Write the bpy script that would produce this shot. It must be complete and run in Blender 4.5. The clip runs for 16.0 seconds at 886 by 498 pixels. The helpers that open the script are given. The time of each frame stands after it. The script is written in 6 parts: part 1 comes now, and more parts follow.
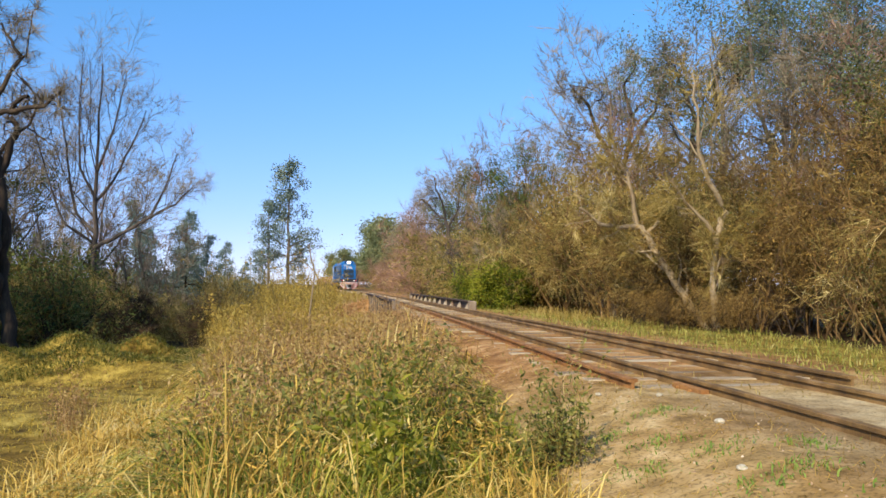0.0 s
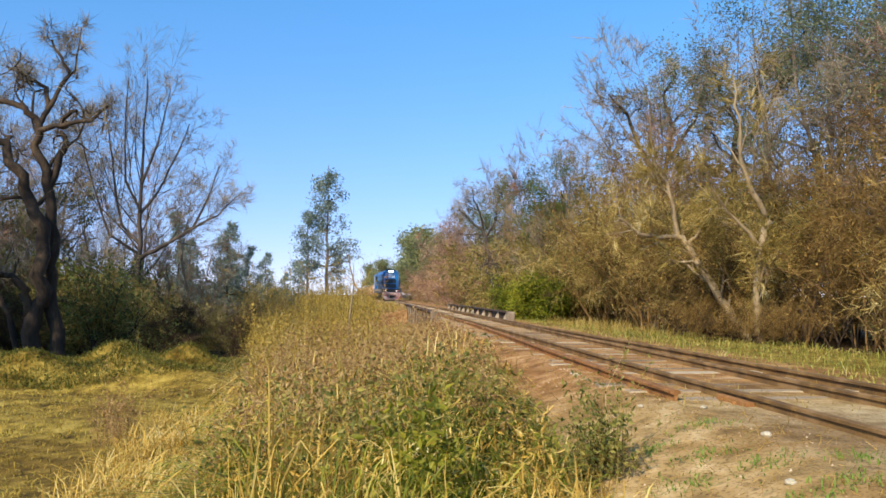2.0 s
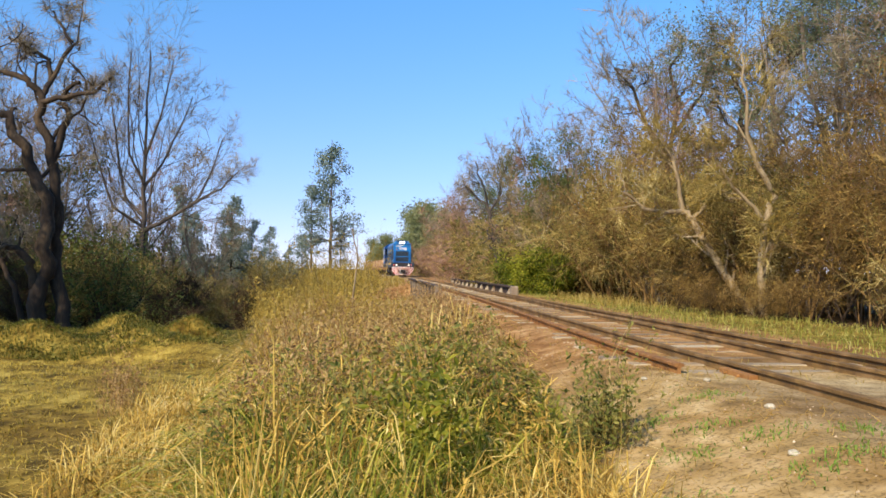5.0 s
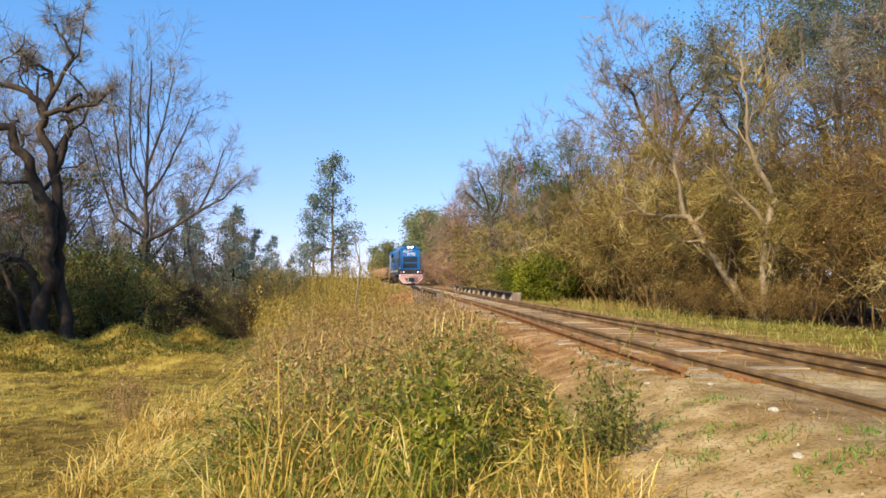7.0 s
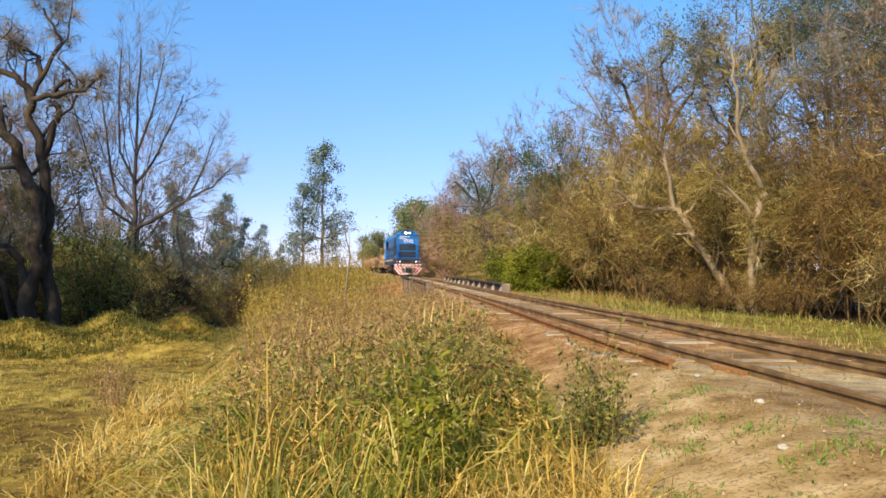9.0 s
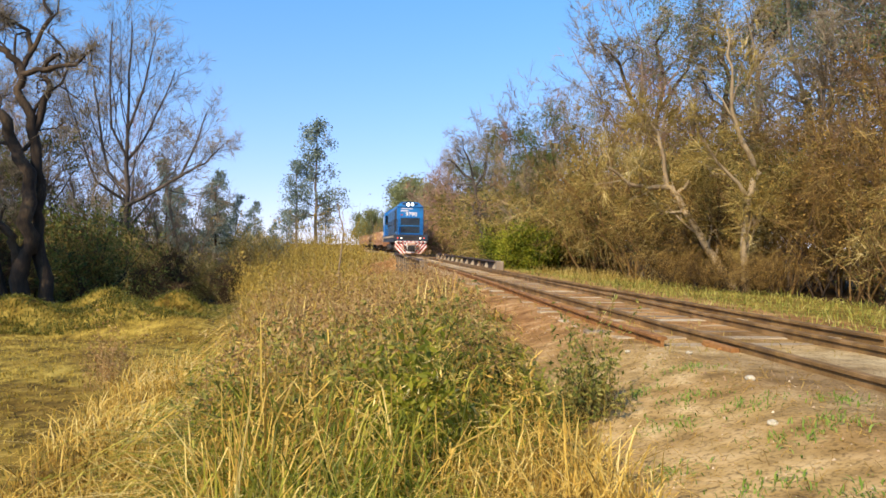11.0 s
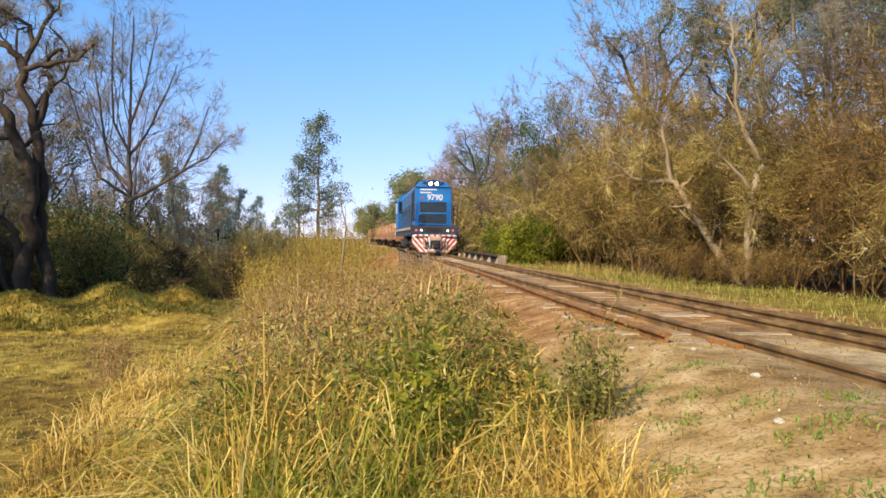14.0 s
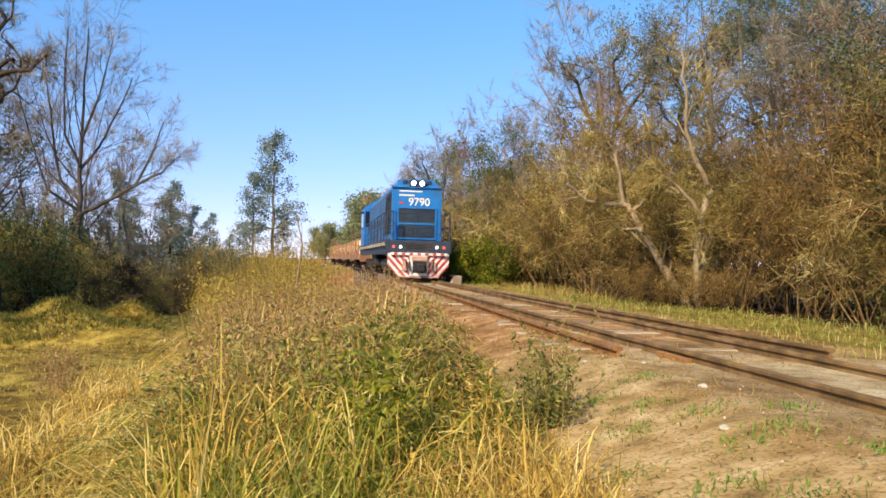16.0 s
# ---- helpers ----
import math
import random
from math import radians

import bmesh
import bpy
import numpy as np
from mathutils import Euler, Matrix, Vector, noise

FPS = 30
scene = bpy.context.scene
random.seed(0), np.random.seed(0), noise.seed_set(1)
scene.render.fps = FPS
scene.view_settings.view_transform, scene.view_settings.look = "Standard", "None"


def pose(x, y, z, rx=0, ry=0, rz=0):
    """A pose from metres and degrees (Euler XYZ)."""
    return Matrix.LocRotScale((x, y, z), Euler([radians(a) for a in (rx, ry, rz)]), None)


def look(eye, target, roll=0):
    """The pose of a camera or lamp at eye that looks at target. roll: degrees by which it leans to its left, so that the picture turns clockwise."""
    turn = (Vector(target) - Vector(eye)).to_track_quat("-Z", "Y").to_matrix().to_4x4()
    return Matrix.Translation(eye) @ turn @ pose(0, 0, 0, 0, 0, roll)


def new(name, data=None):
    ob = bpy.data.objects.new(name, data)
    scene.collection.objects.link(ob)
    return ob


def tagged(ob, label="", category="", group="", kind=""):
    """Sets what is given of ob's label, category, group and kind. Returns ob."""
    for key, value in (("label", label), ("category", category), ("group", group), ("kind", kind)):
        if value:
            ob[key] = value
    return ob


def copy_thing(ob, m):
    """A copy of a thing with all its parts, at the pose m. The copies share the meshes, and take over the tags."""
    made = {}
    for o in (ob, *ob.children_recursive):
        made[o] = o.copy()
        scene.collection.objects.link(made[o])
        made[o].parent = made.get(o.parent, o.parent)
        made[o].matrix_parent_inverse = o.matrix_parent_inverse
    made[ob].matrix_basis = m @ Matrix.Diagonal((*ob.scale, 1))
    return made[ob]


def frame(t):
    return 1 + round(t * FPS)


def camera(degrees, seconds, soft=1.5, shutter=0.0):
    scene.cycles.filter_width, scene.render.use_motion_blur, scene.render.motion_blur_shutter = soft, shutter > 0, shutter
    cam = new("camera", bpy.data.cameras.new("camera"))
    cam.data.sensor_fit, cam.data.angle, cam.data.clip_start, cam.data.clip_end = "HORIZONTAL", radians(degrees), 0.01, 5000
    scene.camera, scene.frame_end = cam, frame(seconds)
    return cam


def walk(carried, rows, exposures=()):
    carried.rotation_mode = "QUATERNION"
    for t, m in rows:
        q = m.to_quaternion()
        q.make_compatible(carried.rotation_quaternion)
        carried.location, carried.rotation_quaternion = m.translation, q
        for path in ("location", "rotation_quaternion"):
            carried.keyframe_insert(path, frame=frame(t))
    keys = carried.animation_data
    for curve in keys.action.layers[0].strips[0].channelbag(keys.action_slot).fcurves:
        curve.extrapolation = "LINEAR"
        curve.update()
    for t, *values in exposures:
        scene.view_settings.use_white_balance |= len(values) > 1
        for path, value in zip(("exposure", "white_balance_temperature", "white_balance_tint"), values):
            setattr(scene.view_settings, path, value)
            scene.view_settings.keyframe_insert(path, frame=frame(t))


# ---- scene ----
cam = camera(58.3, 16.0, soft=1.62)

PATH = [
    (0, (0.241, -0.259, 0.856), (0.517, 1.72, 0.944), 0.3),
    (0.5, (0.243, -0.274, 0.856), (0.487, 1.708, 0.971), -0.1),
    (1, (0.229, -0.282, 0.849), (0.432, 1.704, 0.979), 0.3),
    (1.5, (0.218, -0.283, 0.857), (0.402, 1.705, 0.981), 0.7),
    (2, (0.215, -0.27, 0.852), (0.397, 1.718, 0.966), 0.4),
    (2.5, (0.22, -0.253, 0.85), (0.384, 1.737, 0.967), 0.1),
    (3, (0.212, -0.241, 0.838), (0.372, 1.75, 0.94), 0.6),
    (3.5, (0.215, -0.247, 0.838), (0.385, 1.744, 0.92), 0.7),
    (4, (0.219, -0.242, 0.834), (0.386, 1.75, 0.901), 0.7),
    (6.5, (0.191, -0.273, 0.824), (0.377, 1.718, 0.87), 0.5),
    (7, (0.201, -0.278, 0.828), (0.37, 1.713, 0.897), -0.0),
    (7.5, (0.197, -0.292, 0.824), (0.384, 1.699, 0.881), 0.6),
    (8, (0.204, -0.286, 0.824), (0.402, 1.703, 0.874), 0.4),
    (10.5, (0.197, -0.279, 0.823), (0.385, 1.712, 0.831), 0.8),
    (11, (0.2, -0.281, 0.818), (0.411, 1.708, 0.807), 0.7),
    (11.3, (0.206, -0.237, 0.843), (0.441, 1.749, 0.842), -0.1),
    (11.5, (0.231, -0.242, 0.839), (0.585, 1.726, 0.894), 0.4),
    (11.8, (0.243, -0.2, 0.827), (0.773, 1.724, 0.957), -2.2),
    (12, (0.227, -0.164, 0.82), (0.761, 1.764, 0.812), -1.8),
    (12.3, (0.241, -0.13, 0.806), (0.768, 1.798, 0.739), -2.1),
    (12.5, (0.231, -0.129, 0.821), (0.78, 1.794, 0.799), -2.9),
    (12.8, (0.204, -0.135, 0.783), (0.748, 1.789, 0.75), -5.6),
    (13, (0.178, -0.147, 0.775), (0.687, 1.783, 0.639), -5.8),
    (13.3, (0.229, -0.138, 0.746), (0.622, 1.818, 0.6), -6.2),
    (13.5, (0.186, -0.163, 0.785), (0.516, 1.805, 0.653), -3.7),
    (14, (0.196, -0.249, 0.838), (0.401, 1.741, 0.812), 0.6),
    (14.5, (0.217, -0.288, 0.801), (0.377, 1.705, 0.815), 1.5),
    (15, (0.17, -0.351, 0.791), (0.434, 1.631, 0.814), 1.2),
    (15.5, (0.164, -0.351, 0.788), (0.509, 1.618, 0.845), 1.7),
    (16, (0.159, -0.345, 0.767), (0.475, 1.63, 0.797), 1.4),
]
walk(cam, [(t, look(eye, target, roll)) for t, eye, target, roll in PATH],
     exposures=[(0, 0.38, 6550, 11), (4.0, 0.40, 6700, 12), (6.5, 0.43, 6800, 13), (8.0, 0.43, 6800, 13), (10.5, 0.46, 6900, 14), (16.0, 0.48, 7000, 15)])

# ---- light ----
world = bpy.data.worlds.new("world")
scene.world = world
world.use_nodes = True
wt = world.node_tree
sky = wt.nodes.new("ShaderNodeTexSky")
sky.sky_type, sky.sun_disc = "NISHITA", False
SUN_TO = Vector((-0.48, -0.63, 0.58)).normalized()
sky.sun_elevation = math.asin(SUN_TO.z)
sky.sun_rotation = math.atan2(SUN_TO.x, SUN_TO.y)
sky.air_density, sky.dust_density, sky.ozone_density = 1.0, 0.2, 4.0
coords = wt.nodes.new("ShaderNodeTexCoord")
lift = wt.nodes.new("ShaderNodeMapping")
lift.inputs["Location"].default_value, lift.inputs["Scale"].default_value = (0, 0, 0.055), (1, 1, 1.0)
level = wt.nodes.new("ShaderNodeVectorMath")
level.operation = "NORMALIZE"
wt.links.new(coords.outputs["Generated"], lift.inputs["Vector"])
wt.links.new(lift.outputs["Vector"], level.inputs[0])
wt.links.new(level.outputs["Vector"], sky.inputs["Vector"])
tint = wt.nodes.new("ShaderNodeHueSaturation")
tint.inputs["Saturation"].default_value = 1.1
tint.inputs["Hue"].default_value = 0.5
wt.links.new(sky.outputs["Color"], tint.inputs["Color"])
height = wt.nodes.new("ShaderNodeSeparateXYZ")
wt.links.new(coords.outputs["Generated"], height.inputs[0])
rise = wt.nodes.new("ShaderNodeMapRange")
rise.inputs["From Min"].default_value, rise.inputs["From Max"].default_value = 0.02, 0.36
wt.links.new(height.outputs["Z"], rise.inputs["Value"])
haze = wt.nodes.new("ShaderNodeMix")
haze.data_type = "RGBA"
haze.inputs[6].default_value, haze.inputs[7].default_value = (0.98, 0.79, 0.96, 1), (0.79, 1.19, 1.28, 1)
wt.links.new(rise.outputs["Result"], haze.inputs[0])
air = wt.nodes.new("ShaderNodeMix")
air.data_type, air.blend_type = "RGBA", "MULTIPLY"
air.inputs[0].default_value = 1.0
wt.links.new(tint.outputs["Color"], air.inputs[6])
wt.links.new(haze.outputs[2], air.inputs[7])
wt.links.new(air.outputs[2], wt.nodes["Background"].inputs["Color"])
wt.nodes["Background"].inputs["Strength"].default_value = 0.15

sun = new("sun", bpy.data.lights.new("sun", "SUN"))
sun.data.energy, sun.data.angle, sun.data.color = 5.0, radians(0.6), (1.0, 0.87, 0.68)
sun.matrix_world = look(SUN_TO * 60, (0, 0, 0))


# ---- materials ----
def lin(code):
    """Linear colour from a six-digit hex colour."""
    out = []
    for i in (0, 2, 4):
        v = int(code[i:i + 2], 16) / 255
        out.append(v / 12.92 if v <= 0.04045 else ((v + 0.055) / 1.055) ** 2.4)
    return (*out, 1.0)


def ramp(nt, source, stops):
    node = nt.nodes.new("ShaderNodeValToRGB")
    el = node.color_ramp.elements
    while len(el) < len(stops):
        el.new(0.5)
    for e, (p, c) in zip(el, stops):
        e.position, e.color = p, lin(c)
    nt.links.new(source, node.inputs["Fac"])
    return node.outputs["Color"]


def noise_out(nt, vec, scale, detail=4.0, stretch=None):
    if stretch:
        mp = nt.nodes.new("ShaderNodeMapping")
        mp.inputs["Scale"].default_value = stretch
        nt.links.new(vec, mp.inputs["Vector"])
        vec = mp.outputs["Vector"]
    n = nt.nodes.new("ShaderNodeTexNoise")
    n.inputs["Scale"].default_value, n.inputs["Detail"].default_value = scale, detail
    nt.links.new(vec, n.inputs["Vector"])
    return n.outputs["Fac"]


def blend(nt, kind, fac, a, b):
    n = nt.nodes.new("ShaderNodeMix")
    n.data_type, n.blend_type = "RGBA", kind
    if isinstance(fac, float):
        n.inputs[0].default_value = fac
    else:
        nt.links.new(fac, n.inputs[0])
    nt.links.new(a, n.inputs[6])
    nt.links.new(b, n.inputs[7])
    return n.outputs[2]


def start(name):
    m = bpy.data.materials.new(name)
    m.use_nodes = True
    nt = m.node_tree
    return m, nt, nt.nodes["Principled BSDF"]


def surface(name, stops, scale=3.0, fine=30.0, rough=0.8, metal=0.0, bump=0.3, rand="", stretch=None, dirt="", dirt_scale=1.2, where="Object", dirt_low=0.45):
    """A worn solid surface: broad colour noise, fine grain, dirt patches, relief."""
    m, nt, p = start(name)
    tc = nt.nodes.new("ShaderNodeTexCoord").outputs["Object"]
    if where == "World":
        tc = nt.nodes.new("ShaderNodeNewGeometry").outputs["Position"]
    broad = noise_out(nt, tc, scale, 5.0, stretch)
    grain = noise_out(nt, tc, fine, 4.0, stretch)
    mixed = nt.nodes.new("ShaderNodeMath")
    mixed.operation = "MULTIPLY_ADD"
    nt.links.new(grain, mixed.inputs[0])
    mixed.inputs[1].default_value = 0.45
    nt.links.new(broad, mixed.inputs[2])
    shift = nt.nodes.new("ShaderNodeMath")
    shift.operation = "SUBTRACT"
    nt.links.new(mixed.outputs[0], shift.inputs[0])
    shift.inputs[1].default_value = 0.22
    fac = shift.outputs[0]
    if rand:
        r = nt.nodes.new("ShaderNodeObjectInfo").outputs["Random"] if rand == "object" else nt.nodes.new("ShaderNodeNewGeometry").outputs["Random Per Island"]
        add = nt.nodes.new("ShaderNodeMath")
        add.operation = "MULTIPLY_ADD"
        nt.links.new(r, add.inputs[0])
        add.inputs[1].default_value = 0.5
        sub = nt.nodes.new("ShaderNodeMath")
        sub.operation = "SUBTRACT"
        nt.links.new(fac, sub.inputs[0])
        sub.inputs[1].default_value = 0.25
        nt.links.new(sub.outputs[0], add.inputs[2])
        fac = add.outputs[0]
    n = len(stops)
    col = ramp(nt, fac, [(0.25 + 0.5 * i / max(1, n - 1), c) for i, c in enumerate(stops)])
    if dirt:
        d = noise_out(nt, tc, dirt_scale, 6.0)
        mask = nt.nodes.new("ShaderNodeMapRange")
        mask.inputs["From Min"].default_value, mask.inputs["From Max"].default_value = dirt_low, dirt_low + 0.25
        nt.links.new(d, mask.inputs["Value"])
        dc = nt.nodes.new("ShaderNodeRGB")
        dc.outputs[0].default_value = lin(dirt)
        col = blend(nt, "MIX", mask.outputs["Result"], col, dc.outputs[0])
    nt.links.new(col, p.inputs["Base Color"])
    p.inputs["Roughness"].default_value, p.inputs["Metallic"].default_value = rough, metal
    if bump:
        b = nt.nodes.new("ShaderNodeBump")
        b.inputs["Strength"].default_value, b.inputs["Distance"].default_value = bump, 0.02
        nt.links.new(grain, b.inputs["Height"])
        nt.links.new(b.outputs["Normal"], p.inputs["Normal"])
    return m


def leafy(name, stops, through_light=0.3, rough=0.6, patch=0.6):
    """Leaves, blades and twigs: a colour for each piece, drifting over the plant, with light passing through."""
    m, nt, p = start(name)
    geo = nt.nodes.new("ShaderNodeNewGeometry")
    drift = noise_out(nt, geo.outputs["Position"], patch, 3.0)
    mix = nt.nodes.new("ShaderNodeMath")
    mix.operation = "MULTIPLY_ADD"
    nt.links.new(geo.outputs["Random Per Island"], mix.inputs[0])
    mix.inputs[1].default_value = 0.6
    half = nt.nodes.new("ShaderNodeMath")
    half.operation = "MULTIPLY_ADD"
    nt.links.new(drift, half.inputs[0])
    half.inputs[1].default_value, half.inputs[2].default_value = 1.2, -0.4
    nt.links.new(half.outputs[0], mix.inputs[2])
    n = len(stops)
    col = ramp(nt, mix.outputs[0], [(i / max(1, n - 1), c) for i, c in enumerate(stops)])
    nt.links.new(col, p.inputs["Base Color"])
    p.inputs["Roughness"].default_value = rough
    p.inputs["Specular IOR Level"].default_value = 0.25
    if through_light:
        tr = nt.nodes.new("ShaderNodeBsdfTranslucent")
        nt.links.new(col, tr.inputs["Color"])
        ms = nt.nodes.new("ShaderNodeMixShader")
        ms.inputs[0].default_value = through_light
        nt.links.new(p.outputs[0], ms.inputs[1])
        nt.links.new(tr.outputs[0], ms.inputs[2])
        nt.links.new(ms.outputs[0], nt.nodes["Material Output"].inputs["Surface"])
    return m


def glow(name, code, strength):
    m, nt, p = start(name)
    p.inputs["Base Color"].default_value = lin(code)
    p.inputs["Emission Color"].default_value = lin(code)
    p.inputs["Emission Strength"].default_value = strength
    return m


def ground_material():
    """Bare clay by the rails, straw and turf further out, leaf litter under the woods."""
    m, nt, p = start("earth")
    pos = nt.nodes.new("ShaderNodeNewGeometry").outputs["Position"]
    sep = nt.nodes.new("ShaderNodeSeparateXYZ")
    nt.links.new(pos, sep.inputs[0])
    n1, n2, n3 = noise_out(nt, pos, 0.7, 6.0), noise_out(nt, pos, 4.5, 6.0), noise_out(nt, pos, 38.0, 5.0)
    clay = ramp(nt, n2, [(0.28, "826a42"), (0.45, "a48856"), (0.6, "b89c6c"), (0.75, "c8b080")])
    rust = ramp(nt, n2, [(0.3, "8a6640"), (0.5, "ae8452"), (0.7, "c8a474")])
    sand = ramp(nt, n2, [(0.3, "a3906c"), (0.5, "bcaa83"), (0.7, "cfc09a")])
    turf = ramp(nt, n2, [(0.28, "4c3e18"), (0.42, "766428"), (0.55, "9a843a"), (0.68, "b09a4a"), (0.78, "76742e")])
    litter = ramp(nt, n2, [(0.3, "2e2417"), (0.5, "4d3c24"), (0.7, "6e5733")])

    def band(axis, a, b, wobble):
        w = nt.nodes.new("ShaderNodeMath")
        w.operation = "MULTIPLY_ADD"
        nt.links.new(n1, w.inputs[0])
        w.inputs[1].default_value = wobble
        nt.links.new(sep.outputs[axis], w.inputs[2])
        r = nt.nodes.new("ShaderNodeMapRange")
        r.interpolation_type = "SMOOTHSTEP"
        r.inputs["From Min"].default_value, r.inputs["From Max"].default_value = a + wobble / 2, b + wobble / 2
        nt.links.new(w.outputs[0], r.inputs["Value"])
        return r.outputs["Result"]

    col = blend(nt, "MIX", band("Y", 6.5, 9.5, 3.0), clay, rust)
    road = nt.nodes.new("ShaderNodeMath")
    road.operation = "MULTIPLY"
    nt.links.new(band("X", 2.6, 3.6, 1.2), road.inputs[0])
    nt.links.new(band("Y", 7.2, 5.2, 1.5), road.inputs[1])
    col = blend(nt, "MIX", road.outputs[0], col, sand)
    col = blend(nt, "MIX", band("X", 0.6, -1.2, 1.5), col, turf)
    col = blend(nt, "MIX", band("X", 6.2, 7.2, 1.0), col, turf)
    col = blend(nt, "MIX", band("X", 9.6, 11.2, 1.2), col, litter)
    left_wood = nt.nodes.new("ShaderNodeMath")
    left_wood.operation = "MULTIPLY"
    nt.links.new(band("X", -2.5, -4.5, 2.0), left_wood.inputs[0])
    nt.links.new(band("Y", 22.0, 24.5, 3.0), left_wood.inputs[1])
    col = blend(nt, "MIX", left_wood.outputs[0], col, litter)
    speck = ramp(nt, n3, [(0.3, "8a8a8a"), (0.5, "ffffff"), (0.7, "ffffff")])
    col = blend(nt, "MULTIPLY", 0.8, col, speck)
    stain = ramp(nt, n1, [(0.33, "9c8468"), (0.45, "d2c4b0"), (0.56, "ffffff")])
    col = blend(nt, "MULTIPLY", 0.7, col, stain)
    nt.links.new(col, p.inputs["Base Color"])
    p.inputs["Roughness"].default_value = 0.95
    p.inputs["Specular IOR Level"].default_value = 0.15
    b = nt.nodes.new("ShaderNodeBump")
    b.inputs["Strength"].default_value, b.inputs["Distance"].default_value = 0.7, 0.03
    hsum = nt.nodes.new("ShaderNodeMath")
    hsum.operation = "MULTIPLY_ADD"
    nt.links.new(n3, hsum.inputs[0])
    hsum.inputs[1].default_value = 0.4
    nt.links.new(n2, hsum.inputs[2])
    nt.links.new(hsum.outputs[0], b.inputs["Height"])
    nt.links.new(b.outputs["Normal"], p.inputs["Normal"])
    return m


EARTH = ground_material()
RUSTY = surface("rusty_steel", ["4e3a20", "6e532c", "8e6f3e"], 4, 60, 0.75, 0.1, 0.3, dirt="9a7a50", dirt_scale=2.5, dirt_low=0.5)
RUST_RED = surface("red_rust", ["62421f", "8a5e30", "a87a44"], 5, 70, 0.8, 0.15, 0.3)
SLEEPER = surface("weathered_sleeper", ["6e5d48", "9a876a", "bcab8c"], 3, 40, 0.9, 0, 0.5, rand="object", stretch=(1, 8, 4))
PALE_STEEL = surface("weathered_girder", ["7c7060", "a89a84", "c6baa4"], 4, 40, 0.8, 0.0, 0.3, dirt="6b4a2e", dirt_scale=3, dirt_low=0.5)
DARK_STEEL = surface("tarred_girder", ["2a1f18", "3e2e22", "54402f"], 4, 40, 0.8, 0.1, 0.3)
DARK_STONE = surface("mossy_stone", ["4a4234", "655a48", "7d7260"], 3, 30, 0.95, 0, 0.5)
CONCRETE = surface("old_concrete", ["6e6050", "8c7c68", "a89a84"], 3, 40, 0.9, 0, 0.4, dirt="5c5140", dirt_scale=1.5)
BLUE = surface("blue_paint", ["07589a", "0968aa", "1076b6"], 1.5, 30, 0.42, 0, 0.04, dirt="3a5c78", dirt_scale=0.9, dirt_low=0.56)
ROOF_BLUE = surface("sooty_blue_roof", ["1a5684", "17669f", "2274b0"], 1.5, 20, 0.6, 0, 0.08, dirt="39434a", dirt_scale=0.8, dirt_low=0.48)
NAVY = surface("dark_navy_paint", ["1b2430", "242f3d", "303b48"], 2, 30, 0.55, 0, 0.05, dirt="4a4740", dirt_scale=1.5, dirt_low=0.55)
GRILLE = surface("dark_grille", ["20303c", "2c4250", "3a5260"], 2, 40, 0.6, 0.2, 0.1)
# hood doors: a darker, duller blue than the hood front
DULL_BLUE = surface("dull_blue_side", ["234a6a", "2c5f8c", "3672a2"], 1.2, 20, 0.6, 0, 0.06, dirt="4a4a48", dirt_scale=0.9, dirt_low=0.5)
BLACK = surface("oily_black", ["121212", "1e1c1a", "2c2824"], 3, 40, 0.7, 0, 0.2)
CHASSIS = surface("dusty_underframe", ["2a2622", "3e372e", "5a4e3e"], 2, 30, 0.85, 0, 0.2)
WHITE = surface("white_paint", ["c8c2b8", "dcd8d0", "e8e4de"], 3, 40, 0.5, 0, 0.05, dirt="a8917a", dirt_scale=2.5, dirt_low=0.55)
RED = surface("red_paint", ["98342e", "b0443c", "c05a50"], 3, 40, 0.5, 0, 0.05, dirt="8a5a4a", dirt_scale=2.5, dirt_low=0.55)
DUSTY = surface("dusty_coupler", ["8f6a58", "b08a74", "c8a892"], 6, 50, 0.85, 0, 0.2)
WAGON_RED = surface("rusted_wagon", ["5e4230", "825c42", "a07a58"], 2, 30, 0.85, 0, 0.2, dirt="b08a60", dirt_scale=1.5)
LOG = surface("log_bark", ["80603f", "b48e66", "d8b68c", "e8d0ac"], 2, 30, 0.9, 0, 0.6, rand="object", stretch=(1, 0.2, 1))
LAMP_WHITE = glow("headlight_glow", "fff6e0", 25.0)
LAMP_DIM = glow("marker_glow", "fff4dc", 2.0)
LAMP_RED = glow("red_marker_glow", "d8584c", 0.3)
GLASS_DARK = surface("dark_cab_glass", ["10181e", "162028"], 2, 10, 0.08, 0, 0.0)
STONE = surface("pale_stone", ["8c826a", "b4aa92", "cac0a8"], 8, 60, 0.9, 0, 0.4)
BARK_GREY = surface("grey_bark", ["4c4136", "6e6052", "968671"], 2.5, 18, 0.95, 0, 0.8, stretch=(1, 1, 0.35))
BARK_DARK = surface("dark_bark", ["1a120c", "302316", "4a3822"], 2.5, 18, 0.95, 0, 0.8, stretch=(1, 1, 0.35))
BARK_ASH = surface("ash_grey_bark", ["2e2823", "463e37", "655a50"], 2.5, 18, 0.95, 0, 0.8, stretch=(1, 1, 0.35))
BARK_BROWN = surface("brown_bark", ["1e1710", "362a1e", "584833"], 2.5, 18, 0.95, 0, 0.8, stretch=(1, 1, 0.35))
BARK_LIGHT = surface("light_tan_bark", ["6a5a42", "8e7c5e", "ae9c7c"], 2.5, 14, 0.95, 0, 0.5, stretch=(1, 1, 0.35))
